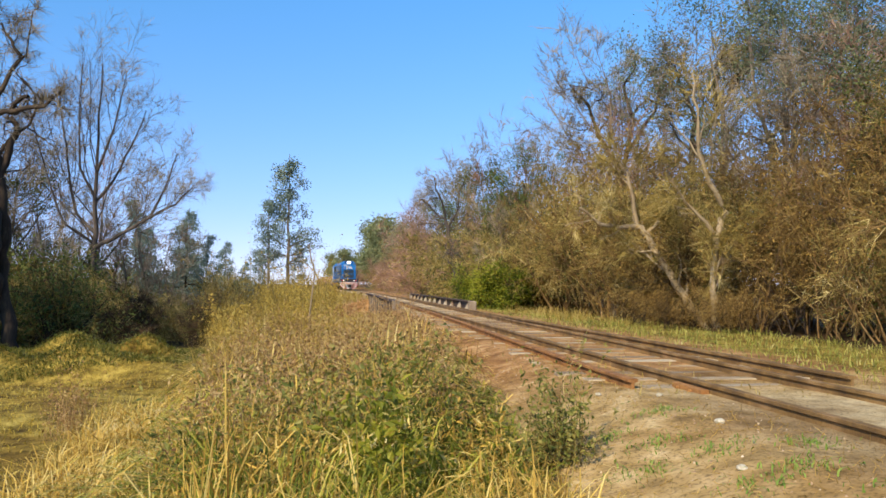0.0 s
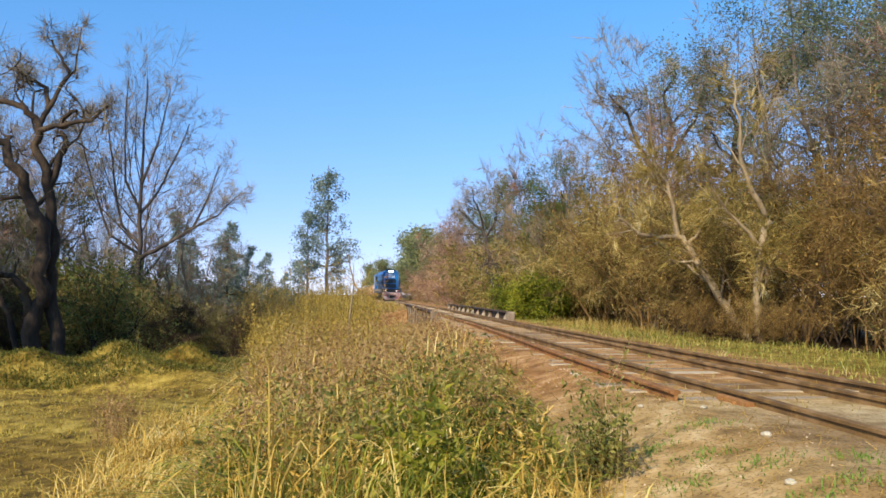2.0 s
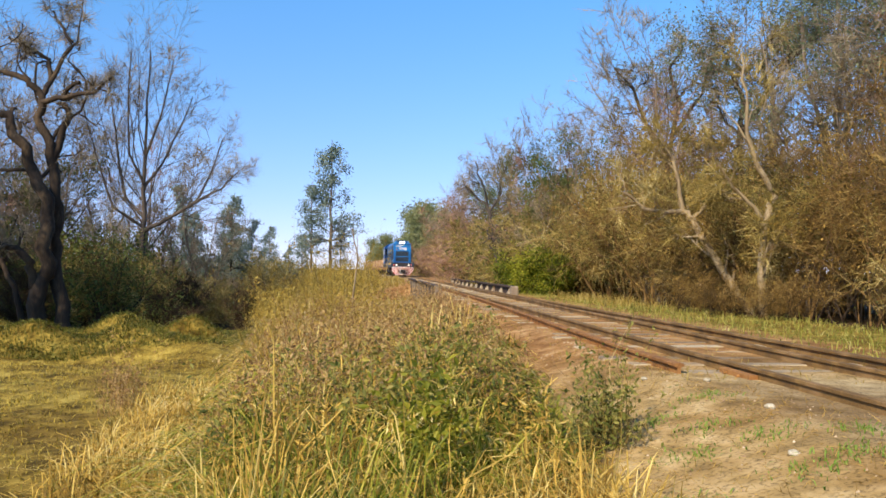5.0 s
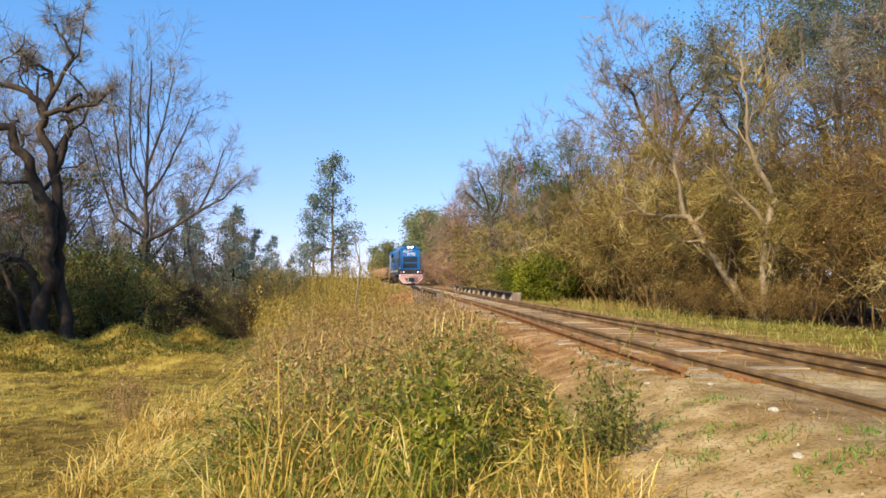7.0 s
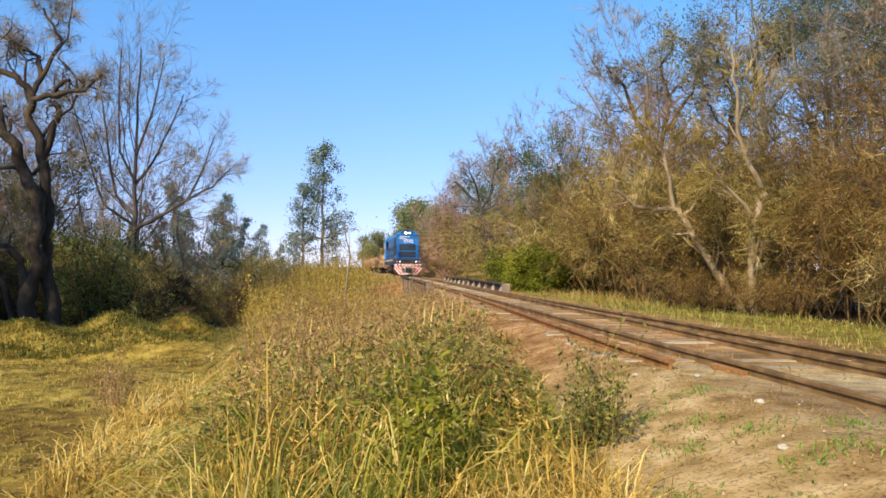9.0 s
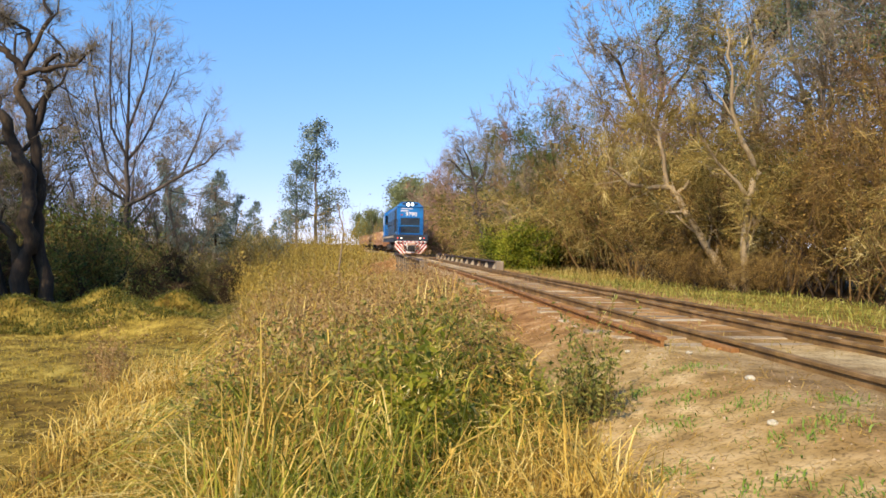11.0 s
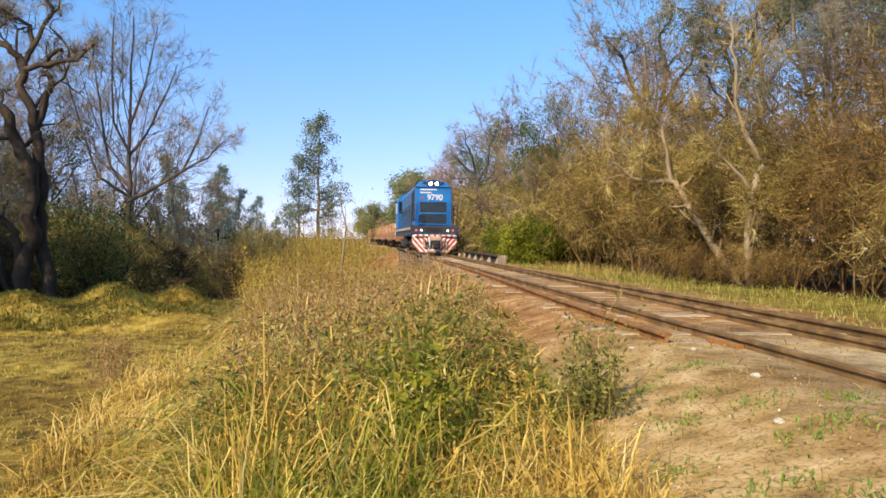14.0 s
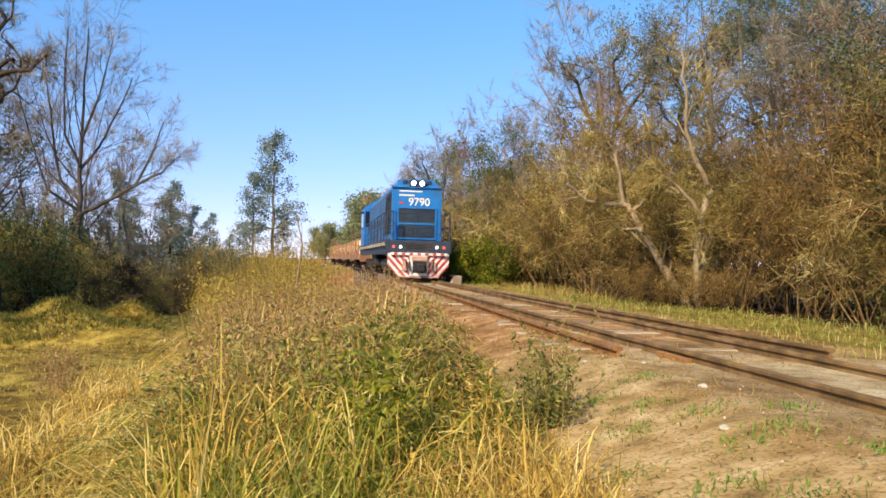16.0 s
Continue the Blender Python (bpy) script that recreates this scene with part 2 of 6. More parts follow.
BARK_TAN = surface("tan_bark", ["4a3826", "75592f", "9a7b4c"], 2.5, 18, 0.95, 0, 0.8, stretch=(1, 1, 0.35))


# ---- mesh helpers ----
def part(name, bm, material, parent, label=""):
    """Link a bmesh as one mesh object under a thing or a part."""
    me = bpy.data.meshes.new(name)
    bm.to_mesh(me)
    bm.free()
    me.materials.append(material)
    ob = new(name, me)
    ob.parent = parent
    if label:
        tagged(ob, label)
    return ob


def box(x0, x1, y0, y1, z0, z1, bevel=0.0, bm=None):
    own = bm is None
    bm = bm or bmesh.new()
    vs = bmesh.ops.create_cube(bm, size=1)["verts"]
    for v in vs:
        v.co = ((x0 + x1) / 2 + v.co.x * (x1 - x0), (y0 + y1) / 2 + v.co.y * (y1 - y0), (z0 + z1) / 2 + v.co.z * (z1 - z0))
    if bevel:
        es = {e for v in vs for e in v.link_edges}
        bmesh.ops.bevel(bm, geom=list(es), offset=bevel, segments=2, affect="EDGES", profile=0.5)
    return bm


def rod(a, b, r, bm=None, sides=10, r2=None):
    bm = bm or bmesh.new()
    a, b = Vector(a), Vector(b)
    m = Matrix.Translation((a + b) / 2) @ (b - a).to_track_quat("Z", "Y").to_matrix().to_4x4()
    bmesh.ops.create_cone(bm, cap_ends=True, segments=sides, radius1=r, radius2=r if r2 is None else r2, depth=(b - a).length, matrix=m)
    return bm


def extrude_profile(profile, stations):
    """A closed outline of (x, z) swept along stations (dx, y, dz)."""
    bm = bmesh.new()
    rings = [[bm.verts.new((px + dx, y, pz + dz)) for px, pz in profile] for dx, y, dz in stations]
    k = len(profile)
    for r0, r1 in zip(rings, rings[1:]):
        for i in range(k):
            bm.faces.new((r0[i], r0[(i + 1) % k], r1[(i + 1) % k], r1[i]))
    bm.faces.new(rings[0][::-1])
    bm.faces.new(rings[-1])
    bmesh.ops.recalc_face_normals(bm, faces=bm.faces)
    return bm


def thing(name, label, category, group="", at=None):
    ob = new(name)
    if at is not None:
        ob.matrix_world = at
    return tagged(ob, label, category, group)


def tri_mesh(name, verts, tris, material, parent=None, smooth=False):
    """A mesh object from arrays of vertices and triangles."""
    me = bpy.data.meshes.new(name)
    verts, tris = np.asarray(verts, np.float32), np.asarray(tris, np.int32)
    me.vertices.add(len(verts))
    me.vertices.foreach_set("co", verts.ravel())
    me.loops.add(tris.size)
    me.loops.foreach_set("vertex_index", tris.ravel())
    me.polygons.add(len(tris))
    me.polygons.foreach_set("loop_start", np.arange(0, tris.size, 3, dtype=np.int32))
    me.polygons.foreach_set("use_smooth", np.full(len(tris), smooth))
    me.update(calc_edges=True)
    me.materials.append(material)
    ob = new(name, me)
    ob.parent = parent
    return ob


# ---- ground ----
TRACK_X = 4.05


def step(v, a, b):
    t = np.clip((v - a) / (b - a), 0, 1)
    return t * t * (3 - 2 * t)


def bend(y):
    """How far the line swings to one side beyond the bridge."""
    return -0.0004 * (min(max(y, 50.0), 130.0) - 50.0) ** 2 - 0.064 * max(y - 130.0, 0.0)


def wave(x, y):
    return (np.sin(x * 1.7 + 1.3 * np.sin(y * 0.9)) * np.sin(y * 1.3 + 0.7 * x) + 0.5 * np.sin(x * 4.1 + y * 2.7) * np.sin(y * 3.7 - x * 1.9)) / 1.5


def terrain(x, y):
    x, y = np.asarray(x, float), np.asarray(y, float)
    bed = -0.085 - 0.022 * step(y, 5.8, 7.6)
    left = np.maximum(bed - 0.26 * np.clip(2.75 - x, 0, 2.7), -0.82)
    right = bed - 0.045 * np.clip(x - 5.3, 0, 6)
    z = np.where(x < TRACK_X, left, right)
    z = z + 0.012 * wave(x, y) * step(np.abs(x - TRACK_X), 0.8, 2.0)
    rough = step(-x, 0.5, 3.0) + step(x, 9, 12)
    z = z + rough * 0.06 * wave(x * 0.6, y * 0.6)
    ridge = np.exp(-((y - 15.4 - 0.7 * np.sin(x * 0.8)) / 0.8) ** 2) * 0.40 + np.exp(-((y - 18.6 - 0.7 * np.sin(x * 0.6 + 1)) / 0.9) ** 2) * 0.14
    z = z + ridge * step(-x, 2.0, 3.4) * step(-x, 16, 12) * (0.75 + 0.45 * np.sin(x * 1.9) * np.sin(x * 0.7 + 2))
    z = z - 0.16 * np.exp(-((y - 14.4) / 0.8) ** 2) * step(-x, 2.5, 4.0)
    z = z - 0.45 * step(y, 19.2, 21.0) * step(-x, 2.6, 4.2)
    for mx, my, mr, mh in ((-3.7, 17.6, 0.75, 0.22), (-5.3, 17.9, 0.9, 0.26), (-6.9, 17.2, 0.8, 0.20), (-8.3, 17.9, 0.9, 0.24), (-4.6, 16.2, 0.6, 0.14), (-6.2, 15.9, 0.8, 0.15), (-7.8, 15.8, 0.7, 0.14)):
        z = z + 2.0 * mh * np.exp(-(((x - mx) / (0.75 * mr)) ** 2 + ((y - my) / (0.5 * mr)) ** 2))
    cut = step(y, 29.6, 33.0) * step(-y, -51.0, -47.6) * step(-np.abs(x), -60, -40)
    shoulder = step(x, 5.4, 6.2) * step(-x, -11, -9) * step(-y, -38.5, -36)
    z = z - 1.7 * cut * (1 - shoulder)
    return z


def build_ground():
    xs = np.concatenate([-np.geomspace(900, 9, 40), np.arange(-8.8, 13, 0.14), np.geomspace(13.2, 900, 40)])
    ys = np.concatenate([-np.geomspace(300, 2.2, 16), np.arange(-2.0, 24, 0.14), np.geomspace(24.2, 1500, 90)])
    gx, gy = np.meshgrid(xs, ys)
    verts = np.stack([gx.ravel(), gy.ravel(), terrain(gx, gy).ravel()], 1)
    nx, ny = len(xs), len(ys)
    i, j = np.meshgrid(np.arange(nx - 1), np.arange(ny - 1))
    a = (j * nx + i).ravel()
    tris = np.concatenate([np.stack([a, a + 1, a + nx + 1], 1), np.stack([a, a + nx + 1, a + nx], 1)])
    ob = tri_mesh("ground", verts, tris, EARTH, smooth=True)
    tagged(ob, "bare clay and dry turf ground sloping from the track", "ground", kind="structure")


build_ground()

# ---- railway track ----
RAIL_OUTLINE = [(-0.055, -0.135), (0.055, -0.135), (0.055, -0.122), (0.012, -0.108), (0.010, -0.04), (0.034, -0.03), (0.034, -0.006), (0.026, 0.0), (-0.026, 0.0), (-0.034, -0.006), (-0.034, -0.03), (-0.010, -0.04), (-0.012, -0.108), (-0.055, -0.122)]


def rail_stations(x, y0, y1, seed, slope=None, wob=0.006):
    rng = random.Random(seed)
    out, y = [], y0
    while y < y1:
        dx = slope(y) if slope else 0.0
        out.append((x + dx + bend(y) + rng.uniform(-wob, wob), y, rng.uniform(-wob, wob)))
        y += 1.5 if y < 70 else 6.0
    out.append((x + (slope(y1) if slope else 0.0) + bend(y1), y1, 0.0))
    return out


def build_track():
    track = thing("railway_track", "single metre-gauge track with worn brown rails on weathered sleepers", "railway track")
    for side in (-1, 1):
        part("rail", extrude_profile(RAIL_OUTLINE, rail_stations(TRACK_X + side * 0.53, -25, 200, 3 + side)), RUSTY, track)
    rng = random.Random(5)
    me = None
    far = bmesh.new()
    y = 6.9
    count = 0
    while y < 190:
        half = 1.0 if y < 7.5 or y > 54 else 1.3
        if count < 160:
            if me is None:
                bm = box(-1, 1, -0.11, 0.11, -0.13, 0.0, 0.012)
                me = bpy.data.meshes.new("sleeper")
                bm.to_mesh(me)
                bm.free()
                me.materials.append(SLEEPER)
            ob = new("sleeper", me)
            ob.parent = track
            ob.matrix_basis = pose(TRACK_X + bend(y) + rng.uniform(-0.06, 0.06), y + rng.uniform(-0.05, 0.05), -0.098 + rng.uniform(-0.012, 0.004), rng.uniform(-2, 2), rng.uniform(-0.6, 0.6), rng.uniform(-2.5, 2.5)) @ Matrix.Diagonal((half + rng.uniform(-0.06, 0.06), rng.uniform(0.85, 1.1), 1, 1))
        else:
            box(TRACK_X + bend(y) - 1, TRACK_X + bend(y) + 1, y - 0.1, y + 0.1, -0.26, -0.13, 0, far)
        y += 0.62 if count < 160 else 0.8
        count += 1
    tagged(part("sleeper_row", far, SLEEPER, track), kind="stuff")
    joint = box(3.42, 3.50, 6.3, 6.9, -0.125, -0.05, 0.008)
    part("joint_bar", joint, RUST_RED, track, "red rusted joint plate bolted beside the rail")
    for y, x in ((6.5, 3.44), (6.75, 3.44)):
        part("bolt", rod((x - 0.05, y, -0.085), (x - 0.0, y, -0.085), 0.018), RUST_RED, track)


build_track()


def build_guard(side):
    """A loose check rail laid outside the running rail on the way to the bridge."""
    def slope(y):
        return side * -0.30 * float(step(y, 7.0, 24.0))
    x = TRACK_X + side * (1.07 if side < 0 else 1.12)
    ob = thing("check_rail", "heavy rust-brown check rail beside the running rail", "rail", "check rails of the bridge approach")
    st = rail_stations(x, 6.75, 53, 11 + side, slope, 0.004)
    fat = [(px * 1.35, pz) for px, pz in RAIL_OUTLINE]
    part("rail_bar", extrude_profile(fat, st), RUST_RED if side < 0 else RUSTY, ob)
    for k in range(6):
        y = 7.6 + k * 2.4
        part("clip", box(x + slope(y) - 0.11, x + slope(y) + 0.11, y - 0.05, y + 0.05, -0.14, -0.11, 0.006), RUSTY, ob)
    if side < 0:
        part("timber_block", box(x - 0.16, x + 0.16, 6.62, 6.86, -0.17, -0.105, 0.012), SLEEPER, ob, "grey timber block under the rail end")


build_guard(-1)
build_guard(1)


# ---- bridge ----
def build_bridge():
    br = thing("railway_bridge", "short plate-girder railway bridge with pale triangular brackets", "bridge")
    y0, y1 = 29.6, 52.0
    for side in (-1, 1):
        x = TRACK_X + side * 1.44
        web = box(x - 0.02, x + 0.02, y0, y1, -0.95, 0.16)
        g = part("girder", web, DARK_STEEL, br, "brown plate girder")
        part("top_flange", box(x - 0.13, x + 0.13, y0 - 0.05, y1 + 0.05, 0.16, 0.22, 0.008), DARK_STEEL, g)
        part("bottom_flange", box(x - 0.14, x + 0.14, y0, y1, -1.0, -0.95, 0.008), DARK_STEEL, g)
        n = 11
        for k in range(n + 1):
            y = y0 + 0.35 + (y1 - y0 - 0.7) * k / n
            for inner in (-1, 1):
                bm = bmesh.new()
                xi = x + inner * 0.022
                tri = [(xi, 0.157), (xi + inner * 0.04, 0.157), (xi + inner * 0.27, -0.30), (xi, -0.30)] if inner != side else [(xi, 0.157), (xi + inner * 0.05, 0.157), (xi + inner * 0.05, -0.94), (xi, -0.94)]
                f = [bm.verts.new((px, y - 0.03, pz)) for px, pz in tri]
                b = [bm.verts.new((px, y + 0.03, pz)) for px, pz in tri]
                bm.faces.new(f), bm.faces.new(b[::-1])
                for i in range(len(tri)):
                    bm.faces.new((f[i], b[i], b[(i + 1) % len(tri)], f[(i + 1) % len(tri)]))
                bmesh.ops.recalc_face_normals(bm, faces=bm.faces)
                part("bracket" if inner != side else "stiffener", bm, PALE_STEEL if inner != side else CONCRETE, g)
        for y in (y0 - 0.28, y1 + 0.28):
            part("end_post", box(x - 0.14, x + 0.14, y - 0.16, y + 0.16, -0.75, 0.22, 0.03), CONCRETE, br, "pale weathered concrete end post")
    for y in (y0 - 0.6, y1 + 0.6):
        part("abutment", box(TRACK_X - 1.7, TRACK_X + 1.7, y - 0.5, y + 0.5, -2.6, -0.27, 0.03), DARK_STONE, br, "stained concrete abutment")
    for k in range(12):
        y = y0 + 0.9 + k * 1.87
        part("cross_beam", box(TRACK_X - 1.41, TRACK_X + 1.41, y - 0.09, y + 0.09, -0.62, -0.27, 0.01), DARK_STEEL, br)


build_bridge()


# ---- plant makers ----
STRAW = leafy("straw_blades", ["624a1c", "a2823a", "d4b052", "e6cd7c", "f4e6b4"], 0.35)
FIELD_GRASS = leafy("field_turf", ["64521e", "8a742c", "ac943c", "c2aa4e", "8c8a38"], 0.3, patch=0.35)
VERGE_GRASS = leafy("verge_blades", ["4e5224", "727632", "969642", "b8ac5c", "d0c484"], 0.35)
GRASS_YG = leafy("yellow_green_blades", ["343c14", "5e6a20", "8c902e", "b6ac46", "d6c878"], 0.4)
WEED_BROWN = leafy("dry_weed_leaves", ["54402a", "80603a", "a07e50", "c0a26c", "8a8848"], 0.25)
WEED_GREEN = leafy("weed_leaves", ["363a1a", "565826", "7c7834", "a49846", "c6b058"], 0.35)
TUFT_LEAF = leafy("low_green_blades", ["5c7828", "7a923a", "9aa850"], 0.35)
BRIGHT_LEAF = leafy("bright_leaves", ["3e4a14", "62691c", "8a8a28", "b6aa3a"], 0.4)
SHRUB_LEAF = leafy("dark_shrub_leaves", ["2c3a18", "4a5828", "6c7638", "96984e"], 0.3)
BUSH_LEAF = leafy("bridge_bush_leaves", ["283a0c", "4a5a14", "727e1e", "9a9a2a", "bcb63c"], 0.35, patch=0.9)
OLIVE_SHRUB = leafy("olive_shrub_leaves", ["38421c", "5a622a", "80803a", "a89c54", "7e6a3c"], 0.35)
BANK_GRASS = leafy("bank_blades", ["665426", "8a7636", "a8924a", "c4ac66", "84803c"], 0.35, patch=0.5)
MOUND_GRASS = leafy("mound_turf", ["2e3010", "464a18", "646424", "847c30", "525a20"], 0.3, patch=0.5)
OLIVE_LEAF = leafy("olive_leaves", ["2a2f14", "434a20", "5f6430", "7f7f45"], 0.3)
GREY_LEAF = leafy("greyish_evergreen_leaves", ["3c4a32", "58664a", "76805c", "959a74"], 0.3)
# grey-green needles, lightened so that the colour includes far haze
CONIFER_LEAF = leafy("hazed_conifer_needles", ["46564a", "62746a", "82907e", "a4aa94"], 0.25)
GREEN_TREE = leafy("green_tree_leaves", ["2a3a1a", "465a28", "647536", "8a9048"], 0.3)
TWIG_ORANGE = leafy("orange_brown_twigs", ["34260f", "4e3b1a", "6c5429", "8e743e", "b6a16a"], 0.0, 0.9)
TWIG_OLIVE = leafy("olive_brown_twigs", ["3a321a", "5e5026", "867436", "ae9a5a", "dac890"], 0.0, 0.9)
TWIG_GREY = leafy("grey_twigs", ["4a4034", "6e624e", "94866c", "bcae94"], 0.0, 0.9)
TWIG_PINK = leafy("mauve_twigs", ["563e34", "80604e", "a4826c", "c4a690"], 0.0, 0.9)
TWIG_DARK = leafy("dark_twigs", ["1e1610", "33281c", "4c3c29", "6a563a"], 0.0, 0.9)
# olive leaves made paler: the haze of distance is in their colour
HAZED_LEAF = leafy("hazed_olive_leaves", ["56603e", "727a50", "8c9062", "a4a478"], 0.3)
BRUSH_LEAF = leafy("golden_brush_leaves", ["6a5622", "92782e", "b4963e", "ccb258", "8e8838"], 0.35, patch=0.4)
DEAD_LEAF = leafy("dead_leaves", ["55401c", "7e622a", "a2833c", "c6a258", "83823a"], 0.3)


def unit(v):
    return v / np.maximum(np.linalg.norm(v, axis=-1, keepdims=True), 1e-9)


def tubes(paths, sides):
    """Tapered tubes round polylines of (points, radii)."""
    vs, ts, off = [], [], 0
    ang = np.arange(sides) * math.tau / sides
    ca, sa = np.cos(ang), np.sin(ang)
    for pts, rad in paths:
        pts, rad = np.asarray(pts, float), np.asarray(rad, float)
        k = len(pts)
        d = unit(np.gradient(pts, axis=0))
        ref = np.array((0.0, 0.0, 1.0)) if abs(d[0][2]) < 0.9 else np.array((1.0, 0.0, 0.0))
        u = unit(np.cross(d, ref))
        w = np.cross(d, u)
        ring = pts[:, None, :] + rad[:, None, None] * (u[:, None, :] * ca[None, :, None] + w[:, None, :] * sa[None, :, None])
        vs.append(ring.reshape(-1, 3))
        i = np.arange(sides)
        j = (i + 1) % sides
        base = off + np.arange(k - 1)[:, None] * sides
        a, b, c, e = base + i, base + j, base + sides + j, base + sides + i
        ts.append(np.stack([a, b, c], -1).reshape(-1, 3))
        ts.append(np.stack([a, c, e], -1).reshape(-1, 3))
        off += k * sides
    return np.concatenate(vs), np.concatenate(ts)


def twig_mesh(start_pts, dirs, length, radius, rs, droop=0.0, spread=0.5):
    """Many thin three-sided twigs, each of two bent lengths."""
    n = len(start_pts)
    d0 = unit(dirs + spread * rs.normal(size=(n, 3)))
    d1 = unit(d0 + 0.35 * rs.normal(size=(n, 3)) - np.array((0, 0, droop)))
    ln = length * rs.uniform(0.5, 1.3, (n, 1))
    p0 = start_pts
    p1 = p0 + d0 * ln * 0.5
    p2 = p1 + d1 * ln * 0.5
    u = unit(np.cross(d0, rs.normal(size=(n, 3))))
    w = np.cross(d0, u)
    r = radius * rs.uniform(0.7, 1.3, (n, 1))
    vs = []
    for p, f in ((p0, 1.0), (p1, 0.7)):
        for a in (0.0, math.tau / 3, 2 * math.tau / 3):
            vs.append(p + r * f * (u * math.cos(a) + w * math.sin(a)))
    vs.append(p2)
    verts = np.stack(vs, 1).reshape(-1, 3)
    local = np.array([(0, 1, 4), (0, 4, 3), (1, 2, 5), (1, 5, 4), (2, 0, 3), (2, 3, 5), (3, 4, 6), (4, 5, 6), (5, 3, 6)])
    tris = (np.arange(n)[:, None, None] * 7 + local[None]).reshape(-1, 3)
    return verts, tris, p2


def spike_mesh(start_pts, dirs, length, radius, rs, droop=0.0, spread=0.5):
    """Many fine straight twigs, three tapering sides each."""
    n = len(start_pts)
    d = unit(dirs + spread * rs.normal(size=(n, 3)) - np.array((0, 0, droop)))
    tip = start_pts + d * length * rs.uniform(0.5, 1.3, (n, 1))
    u = unit(np.cross(d, rs.normal(size=(n, 3))))
    w = np.cross(d, u)
    r = radius * rs.uniform(0.7, 1.3, (n, 1))
    vs = [start_pts + r * (u * math.cos(a) + w * math.sin(a)) for a in (0.0, math.tau / 3, 2 * math.tau / 3)] + [tip]
    t = (np.arange(n)[:, None, None] * 4 + np.array([(0, 1, 3), (1, 2, 3), (2, 0, 3)])[None]).reshape(-1, 3)
    return np.stack(vs, 1).reshape(-1, 3), t, tip


def leaf_mesh(centres, size, rs, flat=0.0, slim=0.5, jitter=0.0):
    """Small folded leaves, two triangles each."""
    n = len(centres)
    c = centres + jitter * rs.normal(size=(n, 3))
    nrm = unit(rs.normal(size=(n, 3)) + np.array((0, 0, flat)))
    u = unit(np.cross(nrm, rs.normal(size=(n, 3))))
    w = np.cross(nrm, u)
    s = size * rs.uniform(0.6, 1.4, (n, 1))
    v = np.stack([c - u * s, c + w * s * slim + nrm * s * 0.15, c + u * s, c - w * s * slim + nrm * s * 0.15], 1).reshape(-1, 3)
    t = (np.arange(n)[:, None, None] * 4 + np.array([(0, 1, 2), (0, 2, 3)])[None]).reshape(-1, 3)
    return v, t


def blade_mesh(p, height, width, lean, rs, droop=0.35, azim=None):
    """Curved tapering grass blades, five triangles each."""
    n = len(p)
    h = height * np.ones((n, 1)) if np.isscalar(height) else np.asarray(height).reshape(n, 1)
    a = rs.uniform(0, math.tau, (n, 1)) if azim is None else np.asarray(azim).reshape(n, 1) + rs.normal(0, 0.5, (n, 1))
    out = np.concatenate([np.cos(a), np.sin(a), np.zeros((n, 1))], 1)
    ln = lean * rs.uniform(0.1, 1.5, (n, 1))
    side = np.concatenate([-np.sin(a), np.cos(a), np.zeros((n, 1))], 1)
    side = unit(side + 0.6 * out * rs.normal(size=(n, 1)))
    wd = width * rs.uniform(0.6, 1.4, (n, 1))
    up = np.array((0, 0, 1.0))
    vs = []
    for f, wf in ((0.0, 0.8), (0.45, 1.0), (0.8, 0.7)):
        c = p + up * h * (f - droop * ln * f ** 3) + out * h * ln * f ** 2
        vs += [c - side * wd * wf / 2, c + side * wd * wf / 2]
    vs.append(p + up * h * (1.0 - droop * 1.3 * ln) + out * h * ln)
    verts = np.stack(vs, 1).reshape(-1, 3)
    local = np.array([(0, 1, 3), (0, 3, 2), (2, 3, 5), (2, 5, 4), (4, 5, 6)])
    return verts, (np.arange(n)[:, None, None] * 7 + local[None]).reshape(-1, 3)


def join(chunks):
    vs, ts, off = [], [], 0
    for v, t in chunks:
        vs.append(v)
        ts.append(t + off)
        off += len(v)
    return np.concatenate(vs), np.concatenate(ts)


def grow(rng, base, way, length, radius, level, cfg, out, tips, keep=0.35):
    """One branch and its children. cfg: a dict for each level."""
    c = cfg[level]
    n = c.get("steps", 6)
    p, d = Vector(base), Vector(way).normalized()
    pts, rad = [p.copy()], [radius]
    g, up = c.get("gnarl", 0.2), c.get("up", 0.05)
    for i in range(n):
        d = (d + Vector((rng.gauss(0, g), rng.gauss(0, g), rng.gauss(0, g) + up))).normalized()
        p = p + d * (length / n)
        pts.append(p.copy())
        rad.append(radius * (1 - (1 - c.get("taper", keep)) * (i + 1) / n))
    out.setdefault(level, []).append((pts, rad))
    sprout(rng, pts, rad, length, level, cfg, out, tips)


